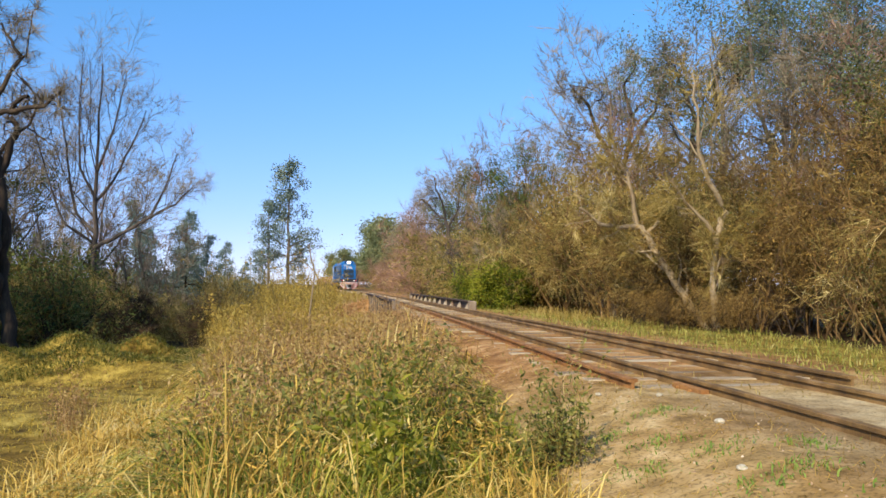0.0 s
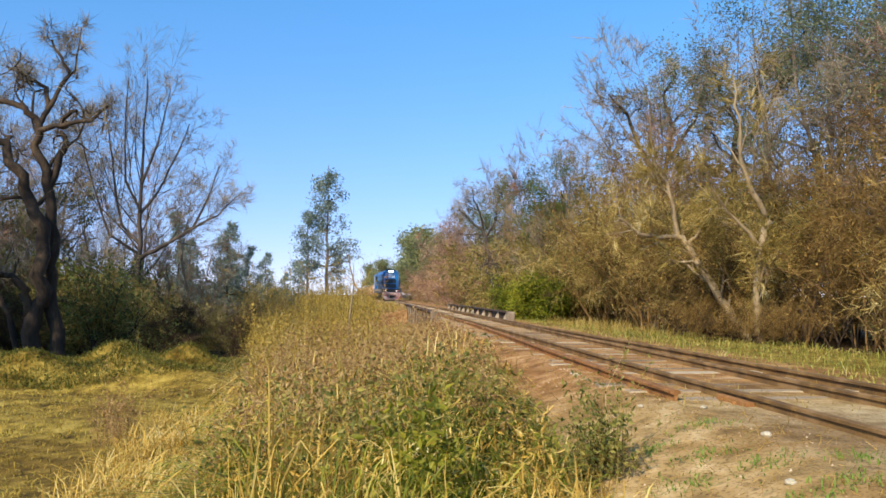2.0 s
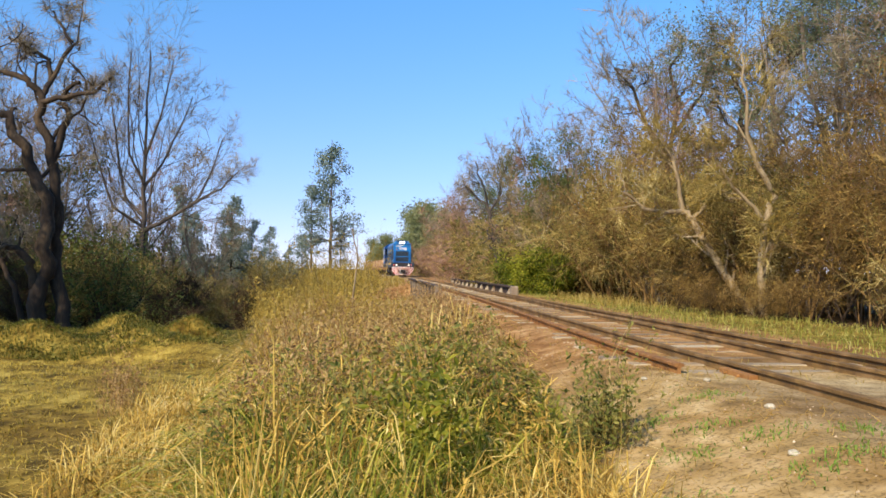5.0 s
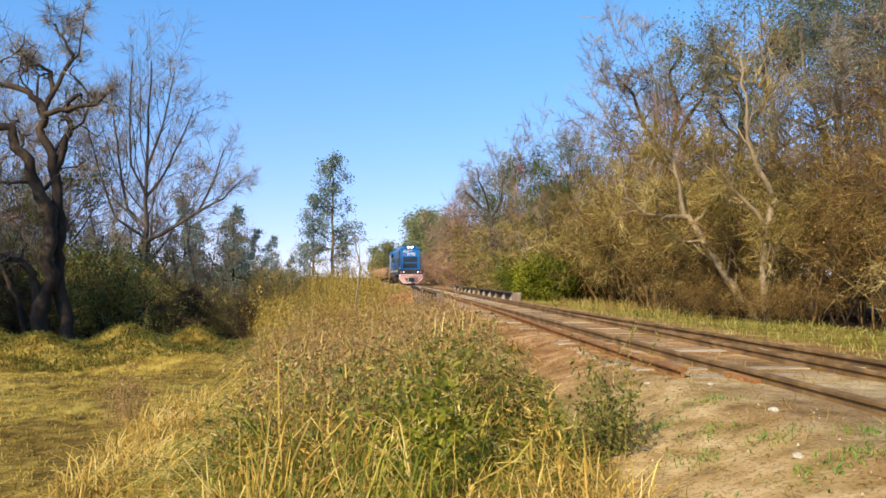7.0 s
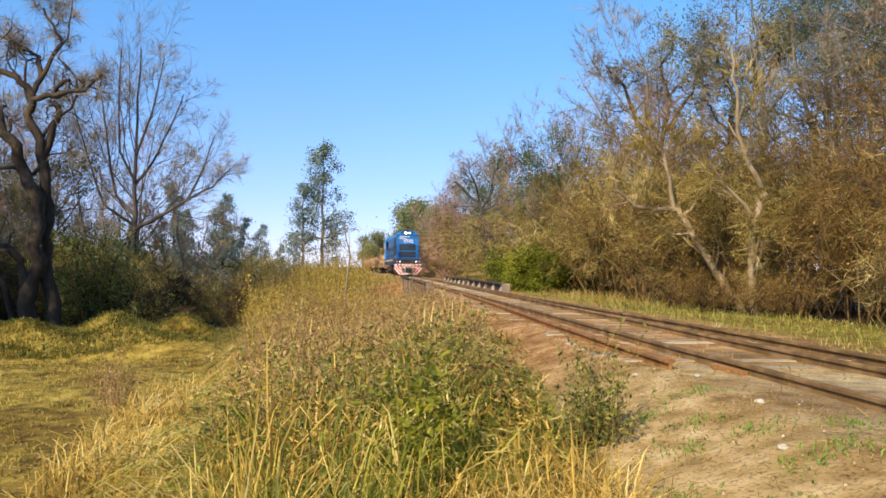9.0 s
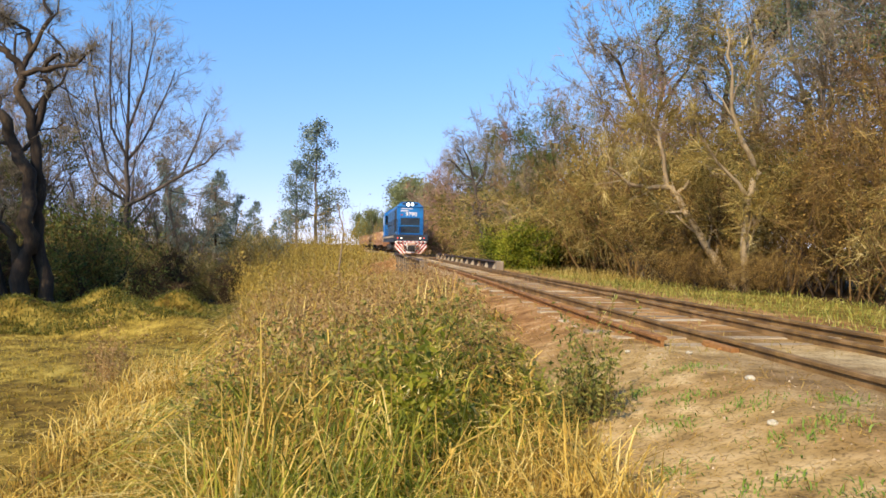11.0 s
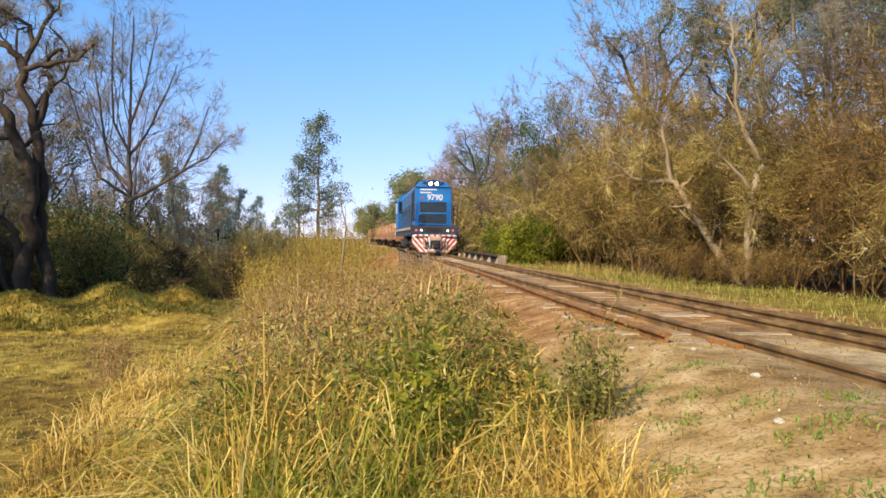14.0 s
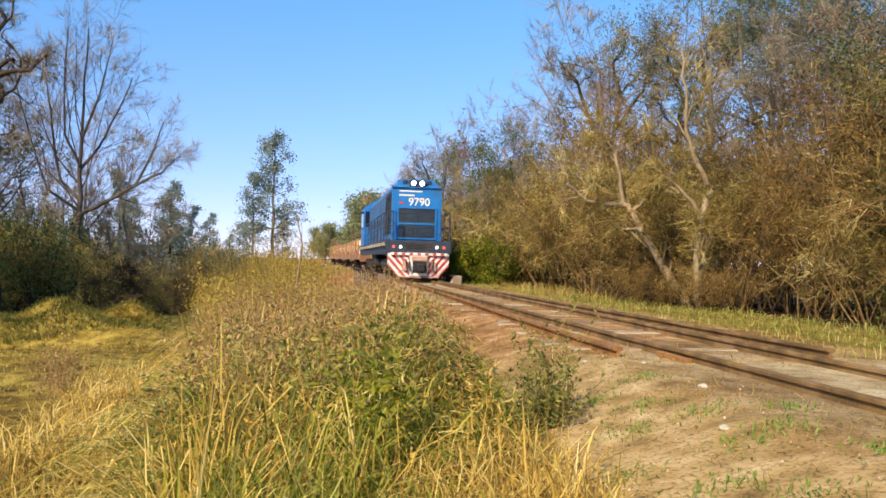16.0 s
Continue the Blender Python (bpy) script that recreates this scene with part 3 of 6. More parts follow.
def sprout(rng, pts, rad, length, level, cfg, out, tips):
    c = cfg[level]
    n = len(pts) - 1
    if level + 1 >= len(cfg):
        for i in range(1, n + 1):
            tips.append((pts[i], (pts[i] - pts[i - 1]).normalized()))
        return
    kids = c.get("kids", 5)
    for k in range(kids):
        f = c.get("from", 0.35) + (1 - c.get("from", 0.35)) * (k + rng.random()) / kids
        i = min(n - 1, int(f * n))
        base = pts[i].lerp(pts[i + 1], f * n - i)
        d = (pts[i + 1] - pts[i]).normalized()
        side = d.cross(Vector((rng.gauss(0, 1), rng.gauss(0, 1), rng.gauss(0, 1)))).normalized()
        a = radians(rng.uniform(*c.get("angle", (30, 60))))
        way = d * math.cos(a) + side * math.sin(a)
        ln = length * c.get("ratio", 0.6) * rng.uniform(0.6, 1.2) * (1.15 - 0.5 * f)
        grow(rng, base, way, ln, max(0.004, rad[i] * c.get("thin", 0.55)), level + 1, cfg, out, tips)


def arr(tips):
    return np.array([t[0] for t in tips]), np.array([t[1] for t in tips])


def finish_tree(name, label, category, seed, out, tips, bark, twig, twig_mat, leaf=None, sides=(9, 6, 4, 3, 3), at=None, group=""):
    """twig: (per tip, length, radius, droop, spread); leaf: (per tip, size, jitter, material[, flat])."""
    rs = np.random.RandomState(seed)
    ob = thing(name, label, category, group, at)
    big = join([tubes(out[lv], sides[lv]) for lv in sorted(out) if lv < 2])
    tri_mesh("trunk", *big, bark, ob, True)
    small = [tubes(out[lv], sides[lv]) for lv in sorted(out) if lv >= 2]
    if small:
        tagged(tri_mesh("bough", *join(small), bark, ob, True), kind="stuff")
    pts, dirs = arr(tips)
    ends = pts
    if twig:
        n, ln, r, droop, spread = twig
        idx = np.repeat(np.arange(len(pts)), n)
        v, t, ends = spike_mesh(pts[idx], dirs[idx], ln, r, rs, droop, spread)
        tagged(tri_mesh("twig", v, t, twig_mat, ob), kind="stuff")
    if leaf:
        per, size, jit, mat = leaf[:4]
        keep = ends[rs.permutation(len(ends))[: max(1, int(len(ends) * per))]] if per < 1 else np.repeat(ends, int(per), 0)
        v, t = leaf_mesh(keep, size, rs, leaf[4] if len(leaf) > 4 else 0.0, 0.5, jit)
        tagged(tri_mesh("crown", v, t, mat, ob), kind="stuff")
    return ob


def on_ground(x, y, turn=0.0, scale=1.0, sink=0.06):
    return pose(x, y, float(terrain(x, y)) - sink, 0, 0, turn) @ Matrix.Scale(scale, 4)


def place(ob, x, y, turn=0.0, scale=1.0, tall=1.0):
    c = copy_thing(ob, on_ground(x, y, turn))
    c.scale = (scale, scale, scale * tall)
    return c


def first(ob, x, y, turn=0.0, scale=1.0, tall=1.0):
    ob.matrix_basis = on_ground(x, y, turn)
    ob.scale = (scale, scale, scale * tall)
    return ob


# ---- kinds of plants ----
def thicket(name, label, seed, height, stems, twig_mat, bark, leaf_mat, leafiness, lean=0.45, arch=-0.03, twig=0.55, fine=0.007, low=0.12, foot=0.35, leaf_size=0.035):
    """A many-stemmed shrub of arching twigs."""
    rng = random.Random(seed)
    out, tips = {}, []
    cfg = [dict(steps=7, gnarl=0.10, up=arch + 0.03, kids=6, angle=(25, 65), ratio=0.45, thin=0.5, taper=0.3),
           dict(steps=5, gnarl=0.16, up=arch, kids=4, angle=(25, 60), ratio=0.6, thin=0.6, taper=0.4),
           dict(steps=3, gnarl=0.2, up=arch, taper=0.5)]
    cfg[0]["from"] = low
    cfg[1]["from"] = 0.15
    for k in range(stems):
        a = rng.uniform(0, math.tau)
        d = Vector((math.cos(a) * lean * rng.uniform(0.2, 1.6), math.sin(a) * lean * rng.uniform(0.2, 1.6), 1))
        b = Vector((rng.gauss(0, foot), rng.gauss(0, foot), -0.05))
        grow(rng, b, d, height * rng.uniform(0.65, 1.1), min(0.032, height * 0.012) * rng.uniform(0.6, 1.3), 0, cfg, out, tips)
    return finish_tree(name, label, "shrub", seed, out, tips, bark, (3, twig, fine * 1.15, 0.12, 0.7), twig_mat, (leafiness, leaf_size, leaf_size * 2.3, leaf_mat), sides=(5, 4, 3, 3, 3), group="thicket beside the track")


def bare_tree(name, label, seed, height, bark, twig_mat, spread=(20, 45), leaf=None, stems=1, group="bare trees", kids=(8, 5, 4), twig=(4, 0.6, 0.008, 0.0, 0.45), radius=0.13, gnarl=0.1, start_at=0.25, ratio=0.55):
    rng = random.Random(seed)
    out, tips = {}, []
    cfg = [dict(steps=9, gnarl=gnarl * 0.6, up=0.08, kids=kids[0], angle=spread, ratio=ratio, thin=0.55, taper=0.2),
           dict(steps=7, gnarl=gnarl, up=0.07, kids=kids[1], angle=(22, 50), ratio=0.55, thin=0.55, taper=0.3),
           dict(steps=5, gnarl=gnarl * 1.3, up=0.06, kids=kids[2], angle=(25, 50), ratio=0.55, thin=0.6, taper=0.4),
           dict(steps=3, gnarl=gnarl * 1.6, up=0.04, taper=0.5)]
    cfg[0]["from"] = start_at
    cfg[1]["from"] = 0.25
    cfg[2]["from"] = 0.2
    for k in range(stems):
        d = Vector((rng.gauss(0, 0.05 + 0.12 * (stems > 1)), rng.gauss(0, 0.05 + 0.12 * (stems > 1)), 1))
        grow(rng, (rng.gauss(0, 0.12) * (stems > 1), rng.gauss(0, 0.12) * (stems > 1), -0.1), d, height * (1 if k == 0 else rng.uniform(0.7, 0.95)), radius * (1 if k == 0 else 0.75), 0, cfg, out, tips)
    return finish_tree(name, label, "tree", seed, out, tips, bark, twig, twig_mat, leaf, group=group)


def leafy_tree(name, label, seed, height, bark, leaf_mat, size=0.06, per=5, jitter=0.22, category="tree", start_at=0.3, radius=0.14, spread=(35, 70), kids=(9, 6, 4), group="evergreen trees", ratio=0.5, flat=0.6, gnarl=0.16):
    rng = random.Random(seed)
    out, tips = {}, []
    cfg = [dict(steps=8, gnarl=0.06, up=0.06, kids=kids[0], angle=spread, ratio=ratio, thin=0.5, taper=0.2),
           dict(steps=6, gnarl=gnarl, up=0.06, kids=kids[1], angle=(25, 60), ratio=0.55, thin=0.55, taper=0.3),
           dict(steps=4, gnarl=gnarl * 1.3, up=0.03, kids=kids[2], angle=(30, 60), ratio=0.6, thin=0.6, taper=0.4),
           dict(steps=2, gnarl=0.2, up=0.02, taper=0.6)]
    cfg[0]["from"] = start_at
    cfg[1]["from"] = 0.3
    grow(rng, (0, 0, -0.1), (rng.gauss(0, 0.05), rng.gauss(0, 0.05), 1), height, radius, 0, cfg, out, tips)
    return finish_tree(name, label, category, seed, out, tips, bark, None, None, (per, size, jitter, leaf_mat, flat), group=group)


def conifer(name, label, seed, height, width, bark, leaf_mat, whorls=12, start_at=0.15, size=0.07, per=5, gap=0.0, group="young conifers", upturn=0.05, thin=1.0):
    rng = random.Random(seed)
    out, tips = {}, []
    cfg = [dict(), dict(steps=5, gnarl=0.08, up=upturn, kids=6, angle=(30, 60), ratio=0.5, thin=0.5, taper=0.3), dict(steps=3, gnarl=0.15, up=0.05, taper=0.4)]
    cfg[1]["from"] = 0.25
    pts, rad = [Vector((0, 0, -0.1))], [height * 0.014]
    for i in range(1, 13):
        f = i / 12
        pts.append(Vector((rng.gauss(0, 0.012) * height * f, rng.gauss(0, 0.012) * height * f, height * f)))
        rad.append(height * 0.014 * (1 - 0.9 * f) + 0.004)
    out[0] = [(pts, rad)]
    for k in range(whorls):
        f = start_at + (0.98 - start_at) * k / whorls
        if rng.random() < gap:
            continue
        i = min(11, int(f * 12))
        base = pts[i].lerp(pts[i + 1], f * 12 - i)
        for b in range(rng.choice((3, 4, 5))):
            a = rng.uniform(0, math.tau)
            ln = width * (1.05 - f) ** 0.75 * rng.uniform(0.55, 1.25)
            grow(rng, base, (math.cos(a), math.sin(a), rng.uniform(-0.05, 0.45)), ln, height * 0.004 * (1.1 - f) + 0.004, 1, cfg, out, tips)
    return finish_tree(name, label, "tree", seed, out, tips, bark, None, None, (per, size, size * 2.2, leaf_mat, 0.2), sides=(8, 4, 3, 3), group=group)


def limb_tree(name, label, seed, limbs, bark, cfg, twig, twig_mat, leaf=None, x=0.0, y=0.0, group=""):
    """A tree of drawn main limbs ((points), thick, thin); smaller branches sprout from them."""
    rng = random.Random(seed)
    out, tips = {}, []
    for pts, r0, r1 in limbs:
        fine = []
        pv = [Vector(p) for p in pts]
        for a, b in zip(pv, pv[1:]):
            for k in range(3):
                q = a.lerp(b, k / 3)
                fine.append(q + Vector((rng.gauss(0, 1), rng.gauss(0, 1), rng.gauss(0, 1))) * 0.25 * r0 * (1 if fine else 0))
        fine.append(pv[-1])
        rad = [r0 + (r1 - r0) * i / (len(fine) - 1) for i in range(len(fine))]
        out.setdefault(0, []).append((fine, rad))
        ln = sum((b - a).length for a, b in zip(pv, pv[1:]))
        sprout(rng, fine, [max(0.02, r * 0.9) for r in rad], ln, 0, cfg, out, tips)
    ob = finish_tree(name, label, "tree", seed, out, tips, bark, twig, twig_mat, leaf, group=group)
    ob.matrix_basis = pose(x, y, 0)
    return ob


# ---- train ----
V_START, GAIN, FRONT_END = 4.1, 0.119, 29.75


def wheelset(parent, y, r=0.46, name="wheelset"):
    axle = part(name, rod((-0.62, 0, 0), (0.62, 0, 0), 0.07), BLACK, parent)
    axle.matrix_basis = pose(0, y, r)
    for s in (-1, 1):
        bm = rod((s * 0.465, 0, 0), (s * 0.60, 0, 0), r - 0.02, sides=28)
        rod((s * 0.44, 0, 0), (s * 0.468, 0, 0), r + 0.0, bm, 28)
        w = part("wheel", bm, CHASSIS, axle)
        w["label"] = "dusty steel wheel"
        bm = rod((s * 0.595, 0, 0), (s * 0.64, 0, 0), 0.13, sides=14)
        for k in range(5):
            a = k * math.tau / 5
            rod((s * 0.598, 0.27 * math.cos(a), 0.27 * math.sin(a)), (s * 0.606, 0.27 * math.cos(a), 0.27 * math.sin(a)), 0.06, bm, 10)
        part("hub", bm, BLACK, axle)
    return axle


def bogie(parent, ys, r=0.46, wide=0.95):
    frame_bm = bmesh.new()
    a, b = min(ys) - 0.75, max(ys) + 0.75
    for s in (-1, 1):
        x0, x1 = sorted((s * (wide - 0.12), s * wide))
        box(x0, x1, a, b, r + 0.06, r + 0.32, 0.02, frame_bm)
        for y in ys:
            box(x0, x1 + 0.0, y - 0.17, y + 0.17, r - 0.16, r + 0.2, 0.02, frame_bm)
    box(-wide + 0.1, wide - 0.1, (a + b) / 2 - 0.2, (a + b) / 2 + 0.2, r + 0.08, r + 0.34, 0.02, frame_bm)
    return part("bogie_frame", frame_bm, CHASSIS, parent)


def rail_loop(points, r, parent, label="", material=None, name="handrail"):
    bm = bmesh.new()
    for p, q in zip(points, points[1:]):
        rod(p, q, r, bm, 8)
    return part(name, bm, material or NAVY, parent, label)


def number_mesh(text, size, material, parent, at):
    cu = bpy.data.curves.new("number", "FONT")
    cu.body, cu.size, cu.extrude, cu.align_x, cu.align_y, cu.offset = text, size, 0.006, "CENTER", "CENTER", 0.006
    tmp = bpy.data.objects.new("number", cu)
    scene.collection.objects.link(tmp)
    me = bpy.data.meshes.new_from_object(tmp.evaluated_get(bpy.context.evaluated_depsgraph_get()))
    bpy.data.objects.remove(tmp)
    bpy.data.curves.remove(cu)
    me.materials.clear()
    me.materials.append(material)
    ob = new("number", me)
    ob.parent = parent
    ob.matrix_basis = at
    return tagged(ob, "white running number")


def chevron(side, parent):
    """One half of the striped pilot: a slanted plate with raised red bars over white."""
    def edge(z):
        return 0.80 + 0.38 * min(1.0, max(0.0, (z - 0.12) / 0.42))
    bm = bmesh.new()
    outline = [(0.30, 0.14), (0.80, 0.14), (1.18, 0.56), (1.18, 1.02), (0.30, 1.02)]
    f = [bm.verts.new((side * x, 0.02 + 0.12 * (x / 1.18), z)) for x, z in outline]
    b = [bm.verts.new((side * x, 0.07 + 0.12 * (x / 1.18), z)) for x, z in outline]
    bm.faces.new(f), bm.faces.new(b[::-1])
    for i in range(5):
        bm.faces.new((f[i], b[i], b[(i + 1) % 5], f[(i + 1) % 5]))
    bmesh.ops.recalc_face_normals(bm, faces=bm.faces)
    plate = part("pilot_plate", bm, WHITE, parent, "white pilot plate with red warning stripes")
    for k in range(7):
        c = -0.95 + 0.30 * k
        pts = []
        for n in range(13):
            x = 0.30 + 0.88 * n / 12
            z = 0.14 + (x - 0.30) * 1.15 + c
            pts.append((x, z))
        bm = bmesh.new()
        quad = []
        for dz in (0.0, 0.15):
            row = []
            for x, z in pts:
                z2 = min(1.018, max(0.145, z + dz))
                low = 0.142 if x <= 0.8 else 0.142 + (x - 0.8) * 0.42 / 0.38
                row.append((x, max(z2, low)))
            quad.append(row)
        lo = [bm.verts.new((side * x, 0.012 + 0.12 * (x / 1.18), z)) for x, z in quad[0]]
        hi = [bm.verts.new((side * x, 0.012 + 0.12 * (x / 1.18), z)) for x, z in quad[1]]
        lo2 = [bm.verts.new((side * x, 0.026 + 0.12 * (x / 1.18), z)) for x, z in quad[0]]
        hi2 = [bm.verts.new((side * x, 0.026 + 0.12 * (x / 1.18), z)) for x, z in quad[1]]
        for i in range(12):
            if quad[1][i][1] - quad[0][i][1] < 0.004 and quad[1][i + 1][1] - quad[0][i + 1][1] < 0.004:
                continue
            bm.faces.new((lo[i], lo[i + 1], hi[i + 1], hi[i]))
            bm.faces.new((hi[i], hi[i + 1], hi2[i + 1], hi2[i]))
            bm.faces.new((lo[i], lo2[i], lo2[i + 1], lo[i + 1]))
        bmesh.ops.delete(bm, geom=[v for v in bm.verts if not v.link_faces], context="VERTS")
        if not bm.faces:
            bm.free()
            continue
        bmesh.ops.recalc_face_normals(bm, faces=bm.faces)
        part("stripe", bm, RED, plate)


def build_locomotive():
    loco = thing("locomotive", "blue diesel locomotive with red and white striped pilot and lit headlights", "locomotive")
    # frame and walkway
    part("platform", box(-1.28, 1.28, 0.15, 15.1, 1.36, 1.50, 0.015), NAVY, loco, "dark walkway platform")
    part("front_apron", box(-1.26, 1.26, 0.10, 0.18, 1.03, 1.47, 0.012), NAVY, loco, "dark navy front apron")
    for s in (-1, 1):
        part("sill", box(min(s * 1.29, s * 1.25), max(s * 1.29, s * 1.25), 0.6, 14.9, 1.30, 1.43, 0.008), PALE_STEEL, loco, "pale edge strip of the walkway")
        part("side_sill", box(min(s * 1.2, s * 1.1), max(s * 1.2, s * 1.1), 0.3, 15.0, 0.98, 1.36, 0.01), NAVY, loco)
    for k in range(5):
        part("apron_slat", box(-0.52, 0.52, 0.075, 0.10, 1.17 + k * 0.055, 1.195 + k * 0.055, 0.004), CHASSIS, loco)
    part("fuel_tank", box(-1.05, 1.05, 6.6, 8.8, 0.42, 1.15, 0.1), BLACK, loco)
    # hood, swept outline with chamfered shoulders
    hood = [(-0.91, 1.5), (0.91, 1.5), (0.91, 3.40), (0.88, 3.44), (0.62, 3.70), (0.5, 3.73), (-0.5, 3.73), (-0.62, 3.70), (-0.88, 3.44), (-0.91, 3.40)]
    bm = bmesh.new()
    rings = []
    for y, back in ((0.92, 1.0), (1.0, 0.0), (11.2, 0.0)):
        ring = []
        for x, z in hood:
            yy = y + (0.0 if z < 3.45 else (0.30 * (z - 3.4) / 0.33 if back else 0.36))
            ring.append(bm.verts.new((x * (0.985 if back else 1), yy, z)))
        rings.append(ring)
    for r0, r1 in zip(rings, rings[1:]):
        for i in range(len(hood)):
            bm.faces.new((r0[i], r0[(i + 1) % len(hood)], r1[(i + 1) % len(hood)], r1[i]))
    bm.faces.new(rings[0][::-1]), bm.faces.new(rings[-1])
    bmesh.ops.recalc_face_normals(bm, faces=bm.faces)
    body = part("hood", bm, BLUE, loco, "bright blue full-height hood")
    part("roof_edge", box(-0.95, 0.95, 0.84, 0.96, 3.40, 3.435, 0.008), ROOF_BLUE, body)
    part("roof_walk", box(-0.45, 0.45, 1.9, 11.0, 3.732, 3.765, 0.006), ROOF_BLUE, body)
    for y in (3.2, 5.0):
        part("roof_fan", rod((0, y, 3.76), (0, y, 3.86), 0.52, sides=28), NAVY, body)
    part("exhaust", box(-0.2, 0.2, 7.2, 7.8, 3.76, 3.95, 0.02), BLACK, body)
    # radiator grille in the hood end: framed panels with slats
    part("grille_back", box(-0.68, 0.68, 0.895, 0.925, 1.6, 2.66), GRILLE, body, "dark radiator grille panel")
    for x0, x1 in ((-0.72, -0.66), (-0.015, 0.015), (0.66, 0.72)):
        part("grille_frame", box(x0, x1, 0.86, 0.92, 1.58, 2.70, 0.006), BLUE if abs(x0) > 0.1 else NAVY, body)
    for z0, z1 in ((2.66, 2.71), (2.08, 2.14), (1.56, 1.61)):
        part("grille_frame", box(-0.72, 0.72, 0.855, 0.915, z0, z1, 0.006), BLUE, body)
    for k in range(22):
        z = 1.64 + k * 0.047
        if 2.05 < z < 2.16:
            continue
        part("grille_slat", box(-0.65, 0.65, 0.875, 0.895, z, z + 0.02), NAVY, body)
    for s in (-1, 1):
        rail_loop([(s * 0.82, 0.86, 1.75), (s * 0.82, 0.80, 1.78), (s * 0.82, 0.80, 2.6), (s * 0.82, 0.86, 2.63)], 0.018, body, material=BLUE, name="grab_iron")
        part("class_lamp", box(min(s * 0.36, s * 0.52), max(s * 0.36, s * 0.52), 1.0, 1.24, 3.55, 3.68, 0.02), NAVY, body)
    # headlights
    hl = part("headlight_box", box(-0.30, 0.30, 0.86, 1.2, 3.44, 3.68, 0.03), NAVY, body)
    for x in (-0.155, 0.155):
        part("headlight", rod((x, 0.862, 3.56), (x, 0.835, 3.56), 0.075, sides=20), LAMP_WHITE, hl, "glowing round headlight")
        part("headlight_ring", rod((x, 0.87, 3.56), (x, 0.845, 3.56), 0.12, sides=20), NAVY, hl)
    # writing
    number_mesh("9790", 0.43, WHITE, body, pose(0.06, 0.915, 2.90, 90, 0, 0))
    part("name_bar", box(-0.66, 0.18, 0.912, 0.93, 3.255, 3.30), WHITE, body, "white lettering bar")
    part("name_bar", box(-0.66, -0.10, 0.912, 0.93, 3.10, 3.16), WHITE, body, "white lettering bar")
    part("emblem", box(-0.66, -0.48, 0.912, 0.93, 2.82, 2.90), RED, body, "small red emblem")
    # hood sides: doors with louvres
    for s in (-1, 1):
        a, b = sorted((s * 0.905, s * 0.93))
        part("side_grille", box(a, b, 1.15, 3.5, 1.75, 3.3, 0.01), NAVY, body, "dark side intake grille")
        for k in range(23):
            part("louvre", box(*sorted((s * 0.925, s * 0.95)), 1.2, 3.45, 1.8 + k * 0.062, 1.825 + k * 0.062), CHASSIS, body)
        for k in range(9):
            y = 3.6 + k * 0.84
            part("hood_door", box(a, b, y, y + 0.78, 1.6, 3.28, 0.008), DULL_BLUE, body, "dull blue hood door")
            part("door_latch", box(*sorted((s * 0.93, s * 0.95)), y + 0.68, y + 0.74, 2.2, 2.5), NAVY, body)
        part("dark_band", box(*sorted((s * 0.905, s * 0.915)), 1.3, 11.1, 1.52, 1.585), NAVY, body)
    # cab, wider than the hood
    cab_outline = [(-1.30, 1.5), (1.30, 1.5), (1.30, 3.25), (1.22, 3.45), (0.75, 3.74), (-0.75, 3.74), (-1.22, 3.45), (-1.30, 3.25)]
    cab = part("cab", extrude_profile(cab_outline, [(0, 11.2, 0), (0, 13.3, 0)]), BLUE, loco, "blue driver's cab")
    for s in (-1, 1):
        part("cab_window", box(*sorted((s * 0.98, s * 1.24)), 11.18, 11.196, 2.45, 3.2), GLASS_DARK, cab, "dark cab window")
        part("side_window", box(*sorted((s * 1.303, s * 1.315)), 11.55, 12.9, 2.45, 3.15), GLASS_DARK, cab, "dark side window")
        part("window_surround", box(*sorted((s * 1.3, s * 1.31)), 11.45, 13.0, 2.38, 2.44), NAVY, cab)
        part("sunshade", box(*sorted((s * 1.3, s * 1.48)), 11.5, 12.95, 3.2, 3.225), ROOF_BLUE, cab)
    part("short_hood", box(-0.91, 0.91, 13.3, 14.7, 1.5, 3.4, 0.06), BLUE, loco)
    # handrails along the walkway and across the front
    for s in (-1, 1):
        for k in range(8):
            y = 0.32 + k * 1.5
            part("stanchion", rod((s * 1.22, y, 1.48), (s * 1.22, y, 2.5), 0.02, sides=8), NAVY, loco)
        for z in (2.5, 2.0):
            part("handrail", rod((s * 1.22, 0.3, z), (s * 1.22, 10.9, z), 0.02, sides=8), NAVY, loco)
        rail_loop([(s * 1.22, 0.25, 1.48), (s * 1.22, 0.25, 2.5), (s * 0.98, 0.25, 2.5), (s * 0.98, 0.25, 1.48)], 0.022, loco, "dark front handrail")
        part("handrail", rod((s * 1.22, 0.25, 2.0), (s * 0.98, 0.25, 2.0), 0.016, sides=8), NAVY, loco)
        for k in range(4):
            part("step", box(*sorted((s * 0.98, s * 1.26)), 0.42, 0.7, 0.42 + k * 0.25, 0.455 + k * 0.25, 0.005), CHASSIS, loco)
        part("step_plate", box(*sorted((s * 1.0, s * 1.04)), 0.36, 0.76, 0.38, 1.36), NAVY, loco)
        # marker lights
        part("marker_light", rod((s * 0.70, 0.11, 1.27), (s * 0.70, 0.06, 1.27), 0.052, sides=16), LAMP_DIM, loco, "glowing white marker light")
        part("red_light", rod((s * 0.97, 0.11, 1.27), (s * 0.97, 0.06, 1.27), 0.06, sides=16), LAMP_RED, loco, "red tail light")
        chevron(s, loco)
